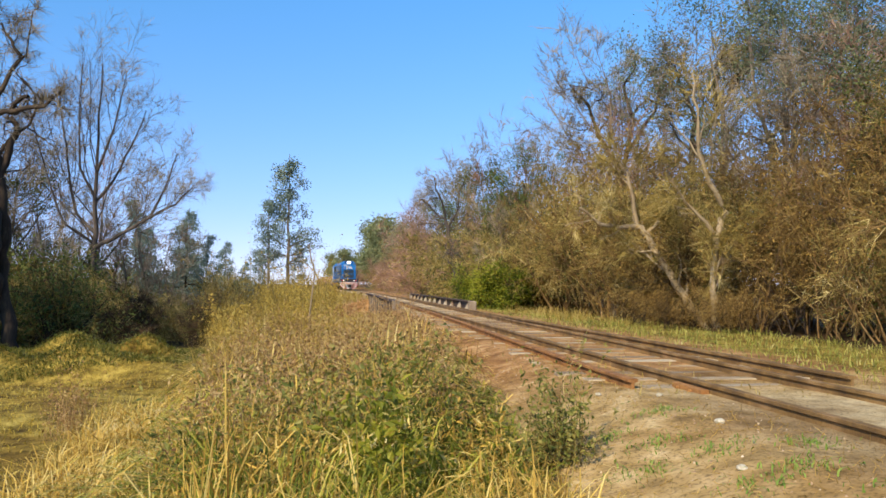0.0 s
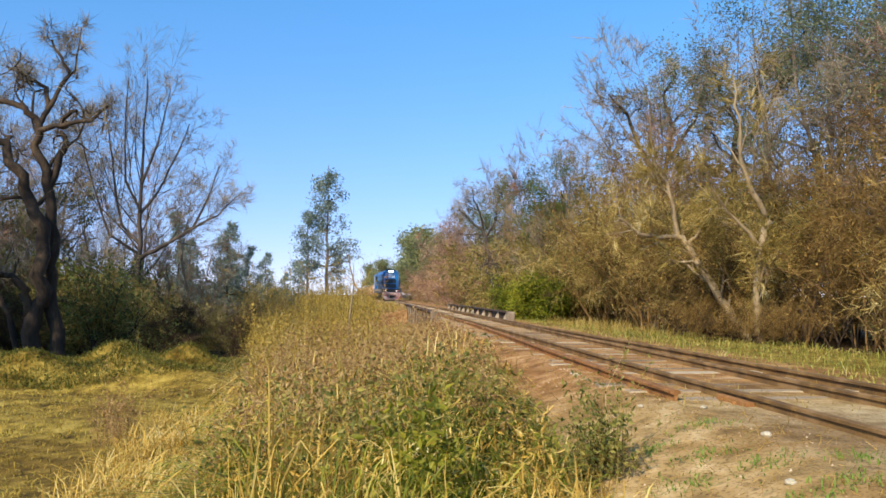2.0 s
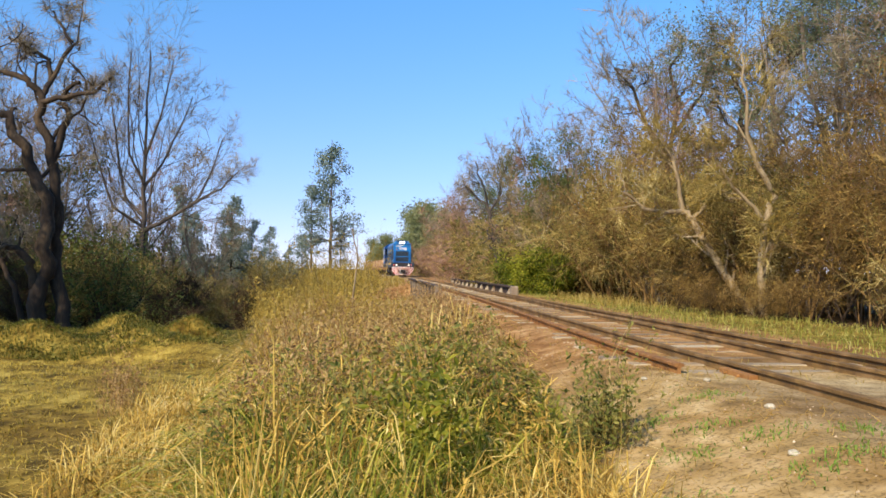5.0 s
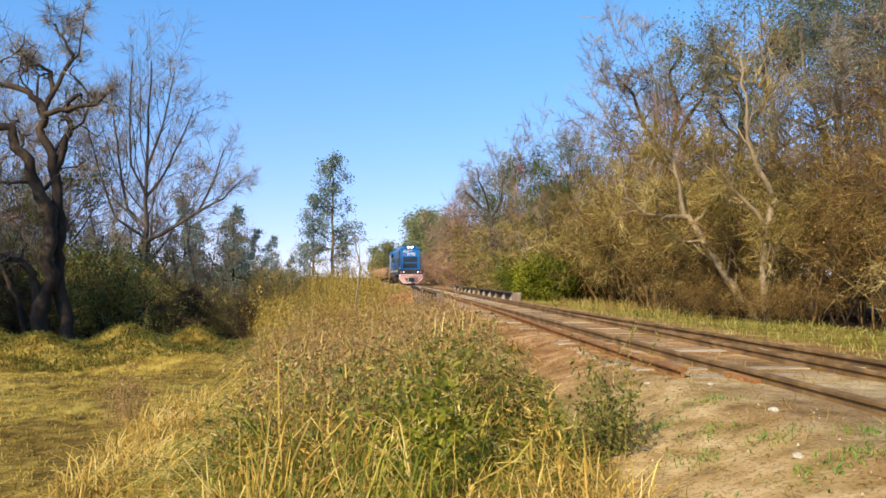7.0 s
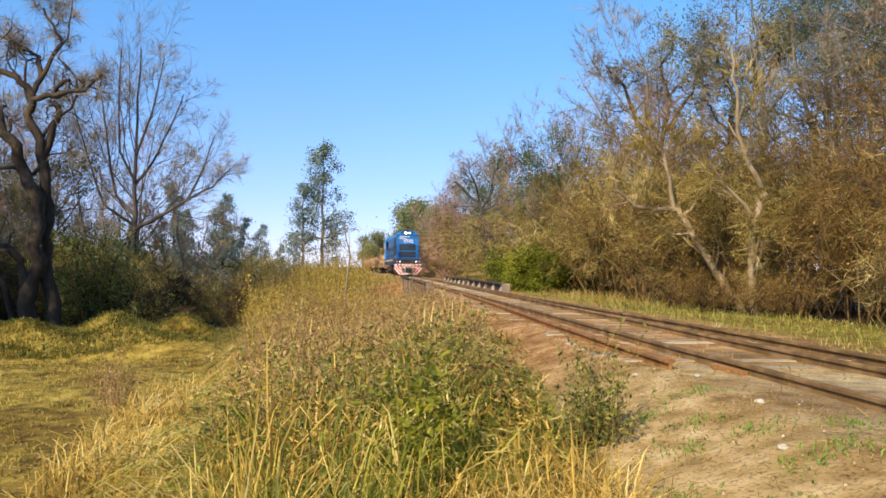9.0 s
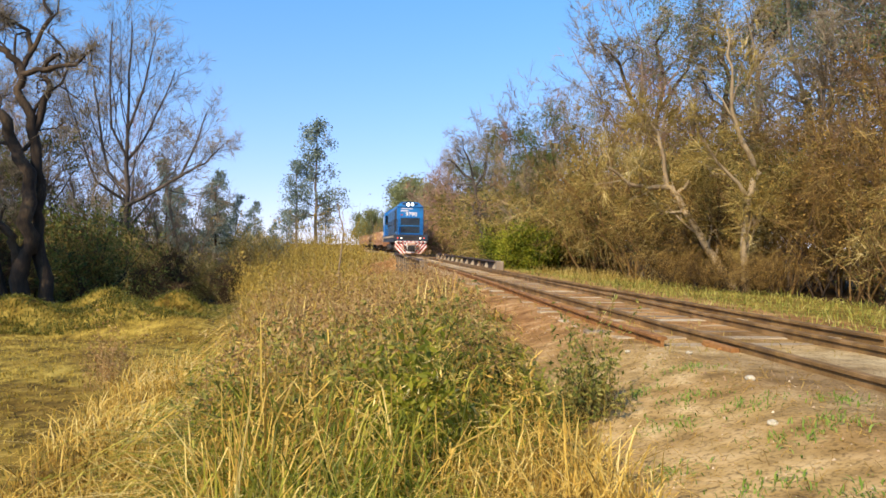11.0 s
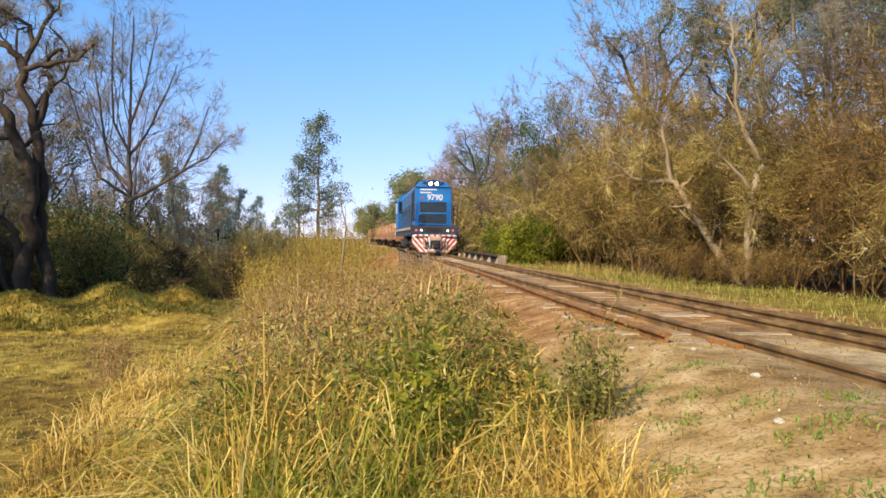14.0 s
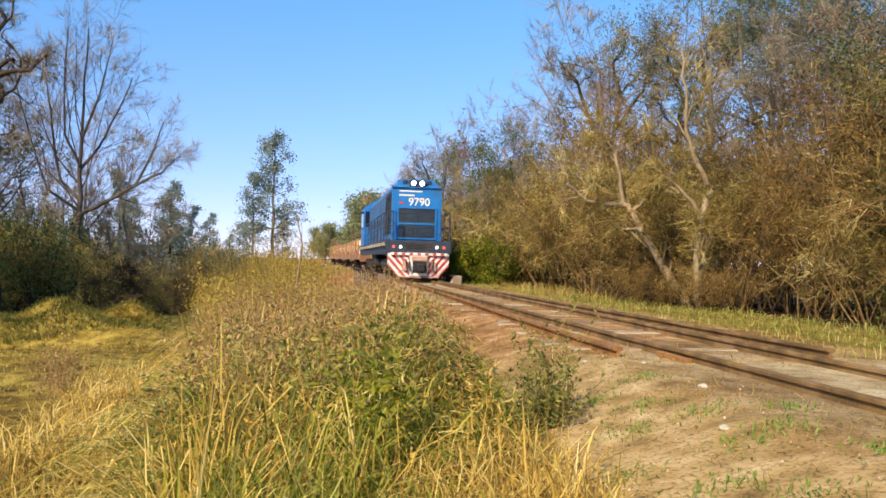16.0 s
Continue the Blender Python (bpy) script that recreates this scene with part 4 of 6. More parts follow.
    # coupler and pilot centre
    part("pilot_centre", box(-0.34, 0.34, -0.005, 0.06, 0.17, 0.95, 0.015), WHITE, loco, "dusty white centre plate of the pilot")
    part("pilot_lip", box(-0.8, 0.8, 0.0, 0.07, 0.10, 0.15, 0.012), DUSTY, loco)
    # no real recess: a black block gives the coupler opening's shade as colour
    part("coupler_pocket", box(-0.24, 0.32, -0.02, 0.02, 0.28, 0.72, 0.02), BLACK, loco, "black block standing in for the dark coupler opening")
    part("draft_box", box(-0.26, 0.34, -0.06, 0.1, 0.74, 0.92, 0.02), DUSTY, loco)
    part("coupler", box(-0.12, 0.22, -0.28, 0.0, 0.32, 0.64, 0.05), BLACK, loco, "black coupler")
    part("buffer_beam", box(-1.1, 1.1, -0.02, 0.08, 0.95, 1.05, 0.015), WHITE, loco, "white beam with red warning bars")
    for k in range(7):
        x = -0.96 + k * 0.30
        part("warning_bar", box(x, x + 0.13, -0.028, -0.018, 0.955, 1.045), RED, loco)
    for x, z in ((-0.5, 0.8), (-0.36, 0.72), (0.42, 0.7), (0.56, 0.78)):
        part("air_hose", rod((x, -0.02, z), (x * 0.92, -0.12, z - 0.38), 0.03, sides=8), BLACK, loco)
    for x in (-0.62, 0.5):
        part("step_bracket", box(x, x + 0.16, -0.04, 0.03, 0.36, 0.72, 0.02), DUSTY, loco, "dusty tan bracket beside the coupler")
    # the body above the walkway is tall for its width, and long
    for ob in [body] + list(body.children_recursive):
        if not ob.name.startswith("number"):
            for v in ob.data.vertices:
                v.co.x *= 1.09
    for ob in loco.children_recursive:
        if ob.name.startswith("number"):
            ob.matrix_basis = pose(0.08, 0.912, 3.05, 90, 0, 0)
            continue
        for v in ob.data.vertices:
            if v.co.z > 1.3:
                v.co.z = 1.3 + (v.co.z - 1.3) * 1.10
            if v.co.y > 4.0:
                v.co.y = 4.0 + (v.co.y - 4.0) * 1.36
    axles = []
    for ys in ((2.1, 3.75, 5.4), (12.9, 14.55, 16.2)):
        bogie(loco, ys)
        axles += [wheelset(loco, y) for y in ys]
    return loco, axles


def build_wagon(label, rows, seed, blocky=False):
    rng = random.Random(seed)
    w = thing("flat_wagon", label, "railway wagon", "wagons of the train")
    part("deck", box(-1.2, 1.2, 0.3, 12.6, 0.98, 1.10, 0.01), WAGON_RED, w, "rusty wagon deck")
    for s in (-1, 1):
        part("side_beam", box(*sorted((s * 1.22, s * 1.1)), 0.3, 12.6, 0.72, 1.06, 0.01), WAGON_RED, w)
        for k in range(7):
            y = 0.8 + k * 1.88
            part("stake", box(*sorted((s * 1.18, s * 1.26)), y, y + 0.09, 0.95, 2.05), WAGON_RED, w)
    part("coupler", box(-0.12, 0.12, -0.2, 0.4, 0.6, 0.85, 0.03), BLACK, w)
    part("head_stock", box(-1.15, 1.15, 0.2, 0.3, 0.6, 1.08, 0.01), WAGON_RED, w)
    for row, (n, z) in enumerate(rows):
        for k in range(n):
            for half in range(2):
                x = (k - (n - 1) / 2) * 0.36 + rng.uniform(-0.07, 0.07)
                r = rng.uniform(0.15, 0.2)
                y0 = 0.6 + half * 6.0 + rng.uniform(0, 0.5)
                bm = rod((x, y0, z), (x + rng.uniform(-0.16, 0.16), y0 + rng.uniform(4.6, 5.6), z + rng.uniform(-0.06, 0.16)), r, sides=9, r2=r * 0.85)
                part("log", bm, LOG, w)
    if blocky:
        part("crate", box(-0.85, 0.85, 0.6, 2.4, 2.3, 2.85, 0.12), RUST_RED, w, "orange-brown bundle on top of the load")
        part("crate", box(-0.7, 0.5, 2.7, 4.2, 2.3, 2.6, 0.1), LOG, w)
    axles = []
    for ys in ((1.6, 3.2), (9.6, 11.2)):
        bogie(w, ys, 0.42, 0.9)
        axles += [wheelset(w, y, 0.42) for y in ys]
    return w, axles


LOCO, LOCO_AXLES = build_locomotive()
LOADS = ([(6, 1.28), (5, 1.6), (5, 1.92), (3, 2.2)], [(6, 1.28), (5, 1.58)], [(6, 1.28), (6, 1.58), (3, 1.86)], [(6, 1.28), (4, 1.58)])
WAGONS = [build_wagon("rusty flat wagon loaded with brown logs between stakes", rows, 20 + i, i == 0) for i, rows in enumerate(LOADS)]


# ---- right-hand wood ----
R = random.Random(77)


def wood_edge(y):
    return float(np.interp(y, (2, 8, 12, 19, 25, 32, 45, 60, 100, 160), (12.5, 11.6, 11.0, 10.0, 8.6, 8.2, 8.0, 7.6, 7.2, 7.0)))


SHRUBS = [thicket("thicket_shrub", "dense orange-brown winter thicket of arching twigs", 101, 4.4, 8, TWIG_ORANGE, BARK_TAN, DEAD_LEAF, 0.35, low=0.38),
          thicket("thicket_shrub", "dense tan and olive thicket of tangled twigs", 102, 4.0, 8, TWIG_OLIVE, BARK_TAN, OLIVE_LEAF, 0.6, 0.6, low=0.35),
          thicket("thicket_shrub", "tangled brown thicket with withered leaves", 103, 3.4, 8, TWIG_ORANGE, BARK_DARK, DEAD_LEAF, 0.5, 0.7, -0.06),
          thicket("thicket_shrub", "low olive-green thicket with small leaves", 104, 2.6, 8, TWIG_OLIVE, BARK_TAN, OLIVE_LEAF, 0.9, 0.7)]
FAR_SHRUBS = [thicket("thicket_shrub", "far tan-brown thicket along the track", 105, 3.8, 5, TWIG_OLIVE, BARK_TAN, OLIVE_LEAF, 0.8, 0.7, fine=0.016, leaf_size=0.07, twig=0.7),
              thicket("thicket_shrub", "far mauve-brown thicket along the track", 106, 4.2, 5, TWIG_PINK, BARK_TAN, DEAD_LEAF, 0.5, 0.6, fine=0.016, leaf_size=0.06, twig=0.7)]
BARE = [bare_tree("bare_tree", "tall grey leafless tree with fine twigs", 201, 9.0, BARK_GREY, TWIG_GREY, stems=2),
        bare_tree("bare_tree", "leafless tree with mauve-brown twigs", 202, 8.2, BARK_GREY, TWIG_PINK, (25, 55), stems=2),
        bare_tree("bare_tree", "tan leafless tree with tangled branches", 203, 7.5, BARK_TAN, TWIG_OLIVE, (25, 60), gnarl=0.18, leaf=(0.25, 0.04, 0.06, DEAD_LEAF))]
EVER = [leafy_tree("evergreen_tree", "tall tree with greyish-green spreading crown", 301, 10.5, BARK_GREY, GREY_LEAF, 0.048, 26, 0.27, start_at=0.45),
        leafy_tree("evergreen_tree", "rounded dark green tree above the thicket", 302, 7.4, BARK_DARK, GREEN_TREE, 0.045, 24, 0.2),
        leafy_tree("evergreen_tree", "olive-green tree with dense ragged crown", 303, 6.0, BARK_DARK, OLIVE_LEAF, 0.042, 24, 0.19)]

used = set()


def put(kind, x, y, turn=None, scale=1.0, tall=1.0):
    turn = R.uniform(0, 360) if turn is None else turn
    if id(kind) not in used:
        used.add(id(kind))
        return first(kind, x, y, turn, scale, tall)
    return place(kind, x, y, turn, scale, tall)


# thicket front, then bare trees behind it, then evergreens
y = 3.0
while y < 34:
    e = wood_edge(y)
    near = y < 30
    if y > 13.5 and not 26.0 < y < 31.0:
        put(R.choice(SHRUBS[:2] if y < 16 else SHRUBS[:3]), e + R.uniform(0.9, 1.7), y, None, R.uniform(0.7, 0.95) if near else R.uniform(0.8, 1.05))
    put(R.choice(SHRUBS[:3]), e + R.uniform(2.6, 3.8), y + R.uniform(-0.5, 0.5), None, R.uniform(0.95, 1.25))
    if near:
        put(R.choice(SHRUBS[:2]), e + R.uniform(4.8, 6.5), y + R.uniform(-0.5, 0.5), None, R.uniform(0.95, 1.15))
    y += 1.5 if near else 2.6
for y in (36, 40, 44, 48, 53, 58, 64, 70, 76, 84, 92, 102, 112, 122):
    e = wood_edge(y)
    put(FAR_SHRUBS[1] if 56 < y < 106 else FAR_SHRUBS[0], e + R.uniform(0.4, 1.0), y, None, R.uniform(0.75, 1.0))
    put(FAR_SHRUBS[1] if 62 < y < 106 else R.choice(FAR_SHRUBS), e + R.uniform(0.6, 1.2), y + 2.2, None, R.uniform(0.75, 1.0))
    put(R.choice(BARE + EVER[1:]), e + R.uniform(2.0, 4.0), y + 1.5, None, R.uniform(0.85, 1.05))
    put(R.choice(FAR_SHRUBS), e + R.uniform(2.5, 3.6), y + 2.0, None, R.uniform(1.2, 1.6))
for x, y, k, s in ((12.4, 24.5, 0, 0.68), (10.3, 27.5, 1, 0.78), (9.6, 31.0, 2, 0.82), (14.2, 20.0, 1, 0.9), (15.5, 16.5, 0, 1.0), (16.0, 12.0, 2, 1.05), (11.8, 33.5, 0, 0.82), (14.0, 29.0, 2, 1.15), (17.5, 20.5, 0, 1.05), (15.0, 8.0, 1, 0.95), (18.5, 14.5, 2, 1.2), (10.6, 38.5, 1, 0.95), (9.2, 46.0, 1, 0.8), (15.8, 24.0, 0, 1.1), (12.4, 21.2, 0, 0.7), (9.9, 35.5, 0, 0.84)):
    put(BARE[k], x, y, None, s)
# evergreens; those at y 5 to 8 are unseen, added to shade the wood
for x, y, k, s in ((16.6, 26.5, 0, 0.92), (13.2, 25.6, 0, 0.9), (15.4, 24.2, 0, 0.96), (18.8, 24.5, 0, 1.0), (20.5, 20.0, 0, 1.1), (21.5, 27.0, 0, 1.15), (10.0, 38.5, 1, 0.98), (10.4, 42.0, 2, 1.25), (13.5, 5.0, 1, 1.0), (16.6, 18.0, 0, 1.0), (14.6, 15.6, 2, 1.3), (13.6, 14.2, 2, 0.85), (15.5, 8.0, 2, 1.35), (13.4, 10.6, 2, 1.05), (17.0, 5.0, 0, 0.9), (14.6, 12.6, 1, 0.95), (17.8, 9.5, 0, 0.85), (19.0, 13.0, 2, 1.3), (24.0, 14.0, 0, 1.0)):
    put(EVER[k], x, y, None, s)

for x, y, k, s in ((9.6, 30.5, 1, 1.25), (9.2, 33.4, 1, 1.15), (10.6, 28.5, 1, 1.35), (9.9, 26.2, 0, 1.2), (11.2, 25.2, 1, 1.25), (11.6, 22.8, 1, 1.2), (11.0, 32.0, 1, 1.35), (9.0, 37.0, 1, 1.05)):
    put(SHRUBS[k], x, y, None, s)
for x, y, k, s in ((9.3, 35.0, 2, 0.85), (9.8, 32.4, 2, 1.0), (9.0, 40.5, 2, 0.8), (10.6, 29.8, 0, 0.98)):
    put(BARE[k], x, y, None, s)
put(EVER[1], 9.6, 36.2, None, 0.92)

# pale tree leaning over the thicket, with a crooked elbow
BRANCHY = [dict(kids=6, angle=(25, 65), ratio=0.46, thin=0.45), dict(steps=6, gnarl=0.14, up=0.06, kids=4, angle=(25, 55), ratio=0.5, thin=0.6, taper=0.35), dict(steps=4, gnarl=0.2, up=0.02, kids=3, angle=(25, 55), ratio=0.6, thin=0.6, taper=0.4), dict(steps=3, gnarl=0.2, up=0.0, taper=0.5)]
BRANCHY[0]["from"] = 0.4
GNARLY = [dict(kids=8, angle=(35, 80), ratio=0.44, thin=0.5), dict(steps=7, gnarl=0.4, up=0.06, kids=6, angle=(35, 80), ratio=0.55, thin=0.6, taper=0.4), dict(steps=5, gnarl=0.4, up=0.06, kids=4, angle=(30, 70), ratio=0.55, thin=0.6, taper=0.4), dict(steps=3, gnarl=0.35, up=0.05, taper=0.5)]
GNARLY[0]["from"] = 0.3
limb_tree("leaning_tree", "pale leaning tree with a crooked elbow and bare twigs", 401,
          [([(10.5, 20.2, -0.5), (10.0, 20.3, 0.2), (9.5, 20.6, 1.15), (8.98, 21.0, 2.28)], 0.12, 0.085),
           ([(8.98, 21.0, 2.28), (8.7, 21.0, 2.5), (8.15, 20.9, 2.45), (7.5, 20.8, 2.55), (6.9, 20.6, 2.95)], 0.095, 0.03),
           ([(8.7, 21.0, 2.42), (8.62, 21.1, 3.3), (8.48, 21.2, 4.0), (8.2, 21.3, 4.5)], 0.07, 0.025),
           ([(8.98, 21.0, 2.28), (9.3, 21.05, 2.62), (9.45, 21.1, 2.75)], 0.06, 0.03)],
          BARK_LIGHT, BRANCHY, (3, 0.6, 0.007, 0.02, 0.45), TWIG_OLIVE, (0.25, 0.035, 0.05, DEAD_LEAF))
limb_tree("forked_tree", "pale upright tree with a fork and bare limbs", 402,
          [([(10.05, 19.0, -0.5), (10.0, 19.0, 0.4), (9.95, 19.0, 1.3), (10.02, 19.0, 2.1)], 0.105, 0.09),
           ([(10.02, 19.0, 2.1), (9.75, 19.0, 2.5), (9.2, 19.0, 2.95), (8.7, 19.0, 3.7)], 0.06, 0.02),
           ([(10.02, 19.0, 2.1), (10.3, 19.05, 2.75), (9.9, 19.0, 3.5), (9.55, 19.0, 4.3), (9.6, 19.1, 5.4), (9.45, 19.1, 6.4)], 0.085, 0.025)],
          BARK_LIGHT, BRANCHY, (3, 0.6, 0.007, 0.02, 0.45), TWIG_OLIVE, (0.2, 0.035, 0.05, DEAD_LEAF))

for x, y, s in ((9.3, 18.0, 0.3), (9.9, 18.1, 0.32), (8.9, 19.2, 0.32), (9.6, 19.6, 0.36), (10.4, 18.2, 0.35), (8.5, 20.6, 0.36)):
    put(SHRUBS[2], x, y, None, s)

# dark twisted trees with grey-green tufts above the thicket
limb_tree("umbrella_tree", "dark twisted tree with grey-green leaf tufts above the thicket", 407,
          [([(11.9, 30, -0.5), (11.8, 30, 3.0), (11.6, 30, 5.2)], 0.16, 0.11),
           ([(11.6, 30, 5.2), (10.8, 30.2, 6.8), (10.3, 30, 8.0), (9.5, 30, 8.8)], 0.10, 0.035),
           ([(11.6, 30, 5.2), (12.1, 29.8, 7.4), (11.7, 30, 8.8), (12.3, 30, 9.7)], 0.10, 0.035),
           ([(11.9, 29.9, 6.2), (12.9, 29.6, 7.8), (13.3, 29.6, 9.3)], 0.08, 0.03)],
          BARK_DARK, GNARLY, (2, 0.4, 0.010, 0.0, 0.7), TWIG_GREY, (1, 0.036, 0.26, GREY_LEAF))
limb_tree("umbrella_tree", "dark twisted tree with grey-green leaf tufts above the thicket", 408,
          [([(13.6, 27, -0.5), (13.4, 27, 3.0), (13.2, 27, 5.8)], 0.16, 0.11),
           ([(13.2, 27, 5.8), (13.3, 27, 7.2), (12.7, 27.1, 8.2), (12.9, 27, 8.9)], 0.10, 0.035),
           ([(13.2, 27, 5.8), (14.2, 27, 7.2), (15.0, 26.8, 8.6), (16.2, 27, 9.4)], 0.10, 0.035),
           ([(14.2, 27, 7.2), (14.0, 26.9, 8.6), (14.6, 27, 9.8)], 0.08, 0.03)],
          BARK_DARK, GNARLY, (2, 0.4, 0.010, 0.0, 0.7), TWIG_GREY, (1, 0.036, 0.26, GREY_LEAF))

limb_tree("crooked_tree", "grey crooked leafless tree behind the bridge", 409,
          [([(8.3, 50, -0.6), (7.9, 50, 2.2), (7.6, 50, 4.0), (7.4, 50, 5.0)], 0.16, 0.10),
           ([(7.4, 50, 5.0), (6.8, 50.2, 5.4), (6.3, 50.2, 6.0), (5.8, 50.3, 6.3)], 0.085, 0.03),
           ([(7.4, 50, 5.0), (7.2, 49.8, 6.0), (6.7, 49.6, 6.9), (6.6, 49.6, 7.7)], 0.08, 0.03),
           ([(7.5, 50, 4.4), (8.2, 50, 5.6), (8.3, 50, 6.8), (8.8, 50, 7.8)], 0.08, 0.03)],
          BARK_ASH, GNARLY, (1, 0.5, 0.010, 0.0, 0.6), TWIG_GREY)

# arching bare branches that lean out of the thicket
ARCH = [([(12.8, 10.9, -0.5), (12.3, 10.6, 1.8), (11.3, 10.4, 3.0), (10.4, 10.6, 2.8), (10.05, 10.9, 2.1), (10.0, 11.0, 1.6)], 0.03, 0.012)]
for k in range(7):
    bx, by = R.uniform(11.6, 13.0), R.uniform(9.5, 19.0)
    ex, ey, ez = bx - R.uniform(1.6, 3.0), by + R.uniform(-1.6, 1.2), R.uniform(1.6, 4.6)
    ARCH.append(([(bx, by, -0.5), (bx - 0.1, by, 1.4), ((bx + ex) / 2, (by + ey) / 2, ez * 0.85 + 0.8), (ex, ey, ez)], 0.02, 0.008))
for k, arch in enumerate(ARCH):
    limb_tree("arching_branch", "tan bare branch arching out of the thicket", 406 + 20 * k, [arch], BARK_TAN, [dict(kids=4, angle=(20, 50), ratio=0.25, thin=0.5), dict(steps=4, gnarl=0.15, up=0.0, kids=3, angle=(25, 50), ratio=0.5, thin=0.6, taper=0.4), dict(steps=3, gnarl=0.2, up=0.0, taper=0.5)], (2, 0.4, 0.006, 0.05, 0.5), TWIG_OLIVE, group="arching branches")
for x, y, s in ((9.8, 28.4, 0.85), (10.6, 30.2, 1.0), (12.2, 29.0, 1.1), (11.4, 27.2, 1.0)):
    put(SHRUBS[1], x, y, None, s)
for x, y, s in ((17, 7, 1.2), (18.5, 10, 1.3), (19, 14, 1.4), (19.5, 18, 1.5), (17.5, 22, 1.5), (16, 27, 1.5), (19, 27, 1.6), (15, 33, 1.5), (13.5, 38, 1.5), (13, 44, 1.5), (21, 23, 1.7), (20, 11, 1.5), (17.5, 3.5, 1.3)):
    put(R.choice(FAR_SHRUBS), x, y, None, s)

# evergreen bush at the bridge end
BUSH = thicket("green_bush", "dense bright green bush beside the bridge end", 501, 1.9, 14, TWIG_DARK, BARK_DARK, BUSH_LEAF, 7, 0.75, -0.04, twig=0.3, leaf_size=0.045)
BUSH["group"] = ""
first(BUSH, 7.45, 32.5, 40, 0.98)
place(BUSH, 7.1, 35.0, 200, 0.9)
place(BUSH, 8.1, 34.6, 100, 0.85)

# ---- left-hand wood ----
GNARL = [dict(kids=6, angle=(40, 85), ratio=0.36, thin=0.42), dict(steps=7, gnarl=0.34, up=0.05, kids=6, angle=(35, 80), ratio=0.5, thin=0.6, taper=0.4), dict(steps=5, gnarl=0.4, up=0.1, kids=4, angle=(30, 70), ratio=0.55, thin=0.6, taper=0.4), dict(steps=3, gnarl=0.35, up=0.08, taper=0.5)]
GNARL[0]["from"] = 0.5
limb_tree("gnarled_tree", "large gnarled leafless tree with twisted dark limbs", 403,
          [([(-8.61, 22.0, -1.3), (-8.70, 22.0, 0.14), (-8.51, 22.0, 0.88), (-8.53, 22.0, 2.2), (-8.87, 22.0, 3.3), (-9.3, 22.0, 4.2), (-9.7, 22.0, 4.8), (-10.3, 22.0, 5.2)], 0.24, 0.10),
           ([(-8.04, 22.4, -1.3), (-8.40, 22.4, 0.12), (-8.50, 22.4, 0.88), (-8.50, 22.4, 1.96), (-8.55, 22.4, 3.2), (-8.75, 22.4, 4.1), (-8.97, 22.4, 4.8), (-8.98, 22.4, 5.45), (-9.3, 22.4, 5.95), (-10.1, 22.4, 6.2), (-10.7, 22.4, 6.1)], 0.20, 0.06),
           ([(-8.68, 22.4, 3.7), (-8.41, 22.6, 4.7), (-8.35, 22.7, 5.05), (-8.56, 22.7, 5.4), (-8.39, 22.6, 5.7), (-8.0, 22.5, 5.9)], 0.11, 0.05),
           ([(-8.98, 22.4, 5.3), (-8.23, 22.1, 5.4), (-7.43, 21.9, 5.5), (-6.94, 21.8, 5.9)], 0.085, 0.03),
           ([(-8.98, 22.4, 5.4), (-8.86, 22.7, 5.95), (-8.98, 22.9, 6.6), (-9.45, 22.9, 6.9), (-10.1, 22.9, 7.2)], 0.085, 0.03),
           ([(-8.86, 22.7, 5.95), (-8.62, 22.8, 6.5), (-8.3, 22.8, 7.1), (-8.78, 22.9, 7.7), (-8.88, 22.9, 8.0)], 0.07, 0.025),
           ([(-8.51, 22.8, 6.7), (-8.22, 22.9, 7.15), (-8.13, 23.0, 8.4)], 0.045, 0.015),
           ([(-8.73, 22.0, 0.06), (-8.85, 22.0, 0.3), (-8.95, 21.8, 0.9), (-9.2, 21.6, 1.3), (-9.6, 21.4, 1.35), (-10.1, 21.2, 1.55)], 0.14, 0.07),
           ([(-9.3, 22.6, -1.3), (-9.66, 22.6, 0.2), (-9.9, 22.7, 0.6), (-10.4, 22.8, 1.6), (-10.6, 22.8, 3.0)], 0.09, 0.04)],
          BARK_BROWN, GNARL, (1, 0.45, 0.007, 0.0, 0.6), TWIG_GREY)
FANNED = [dict(kids=10, angle=(22, 50), ratio=0.44, thin=0.36), dict(steps=7, gnarl=0.10, up=0.05, kids=6, angle=(22, 48), ratio=0.5, thin=0.5, taper=0.3), dict(steps=5, gnarl=0.12, up=0.03, kids=4, angle=(25, 50), ratio=0.55, thin=0.55, taper=0.4), dict(steps=3, gnarl=0.14, up=0.02, taper=0.5)]
FANNED[0]["from"] = 0.2
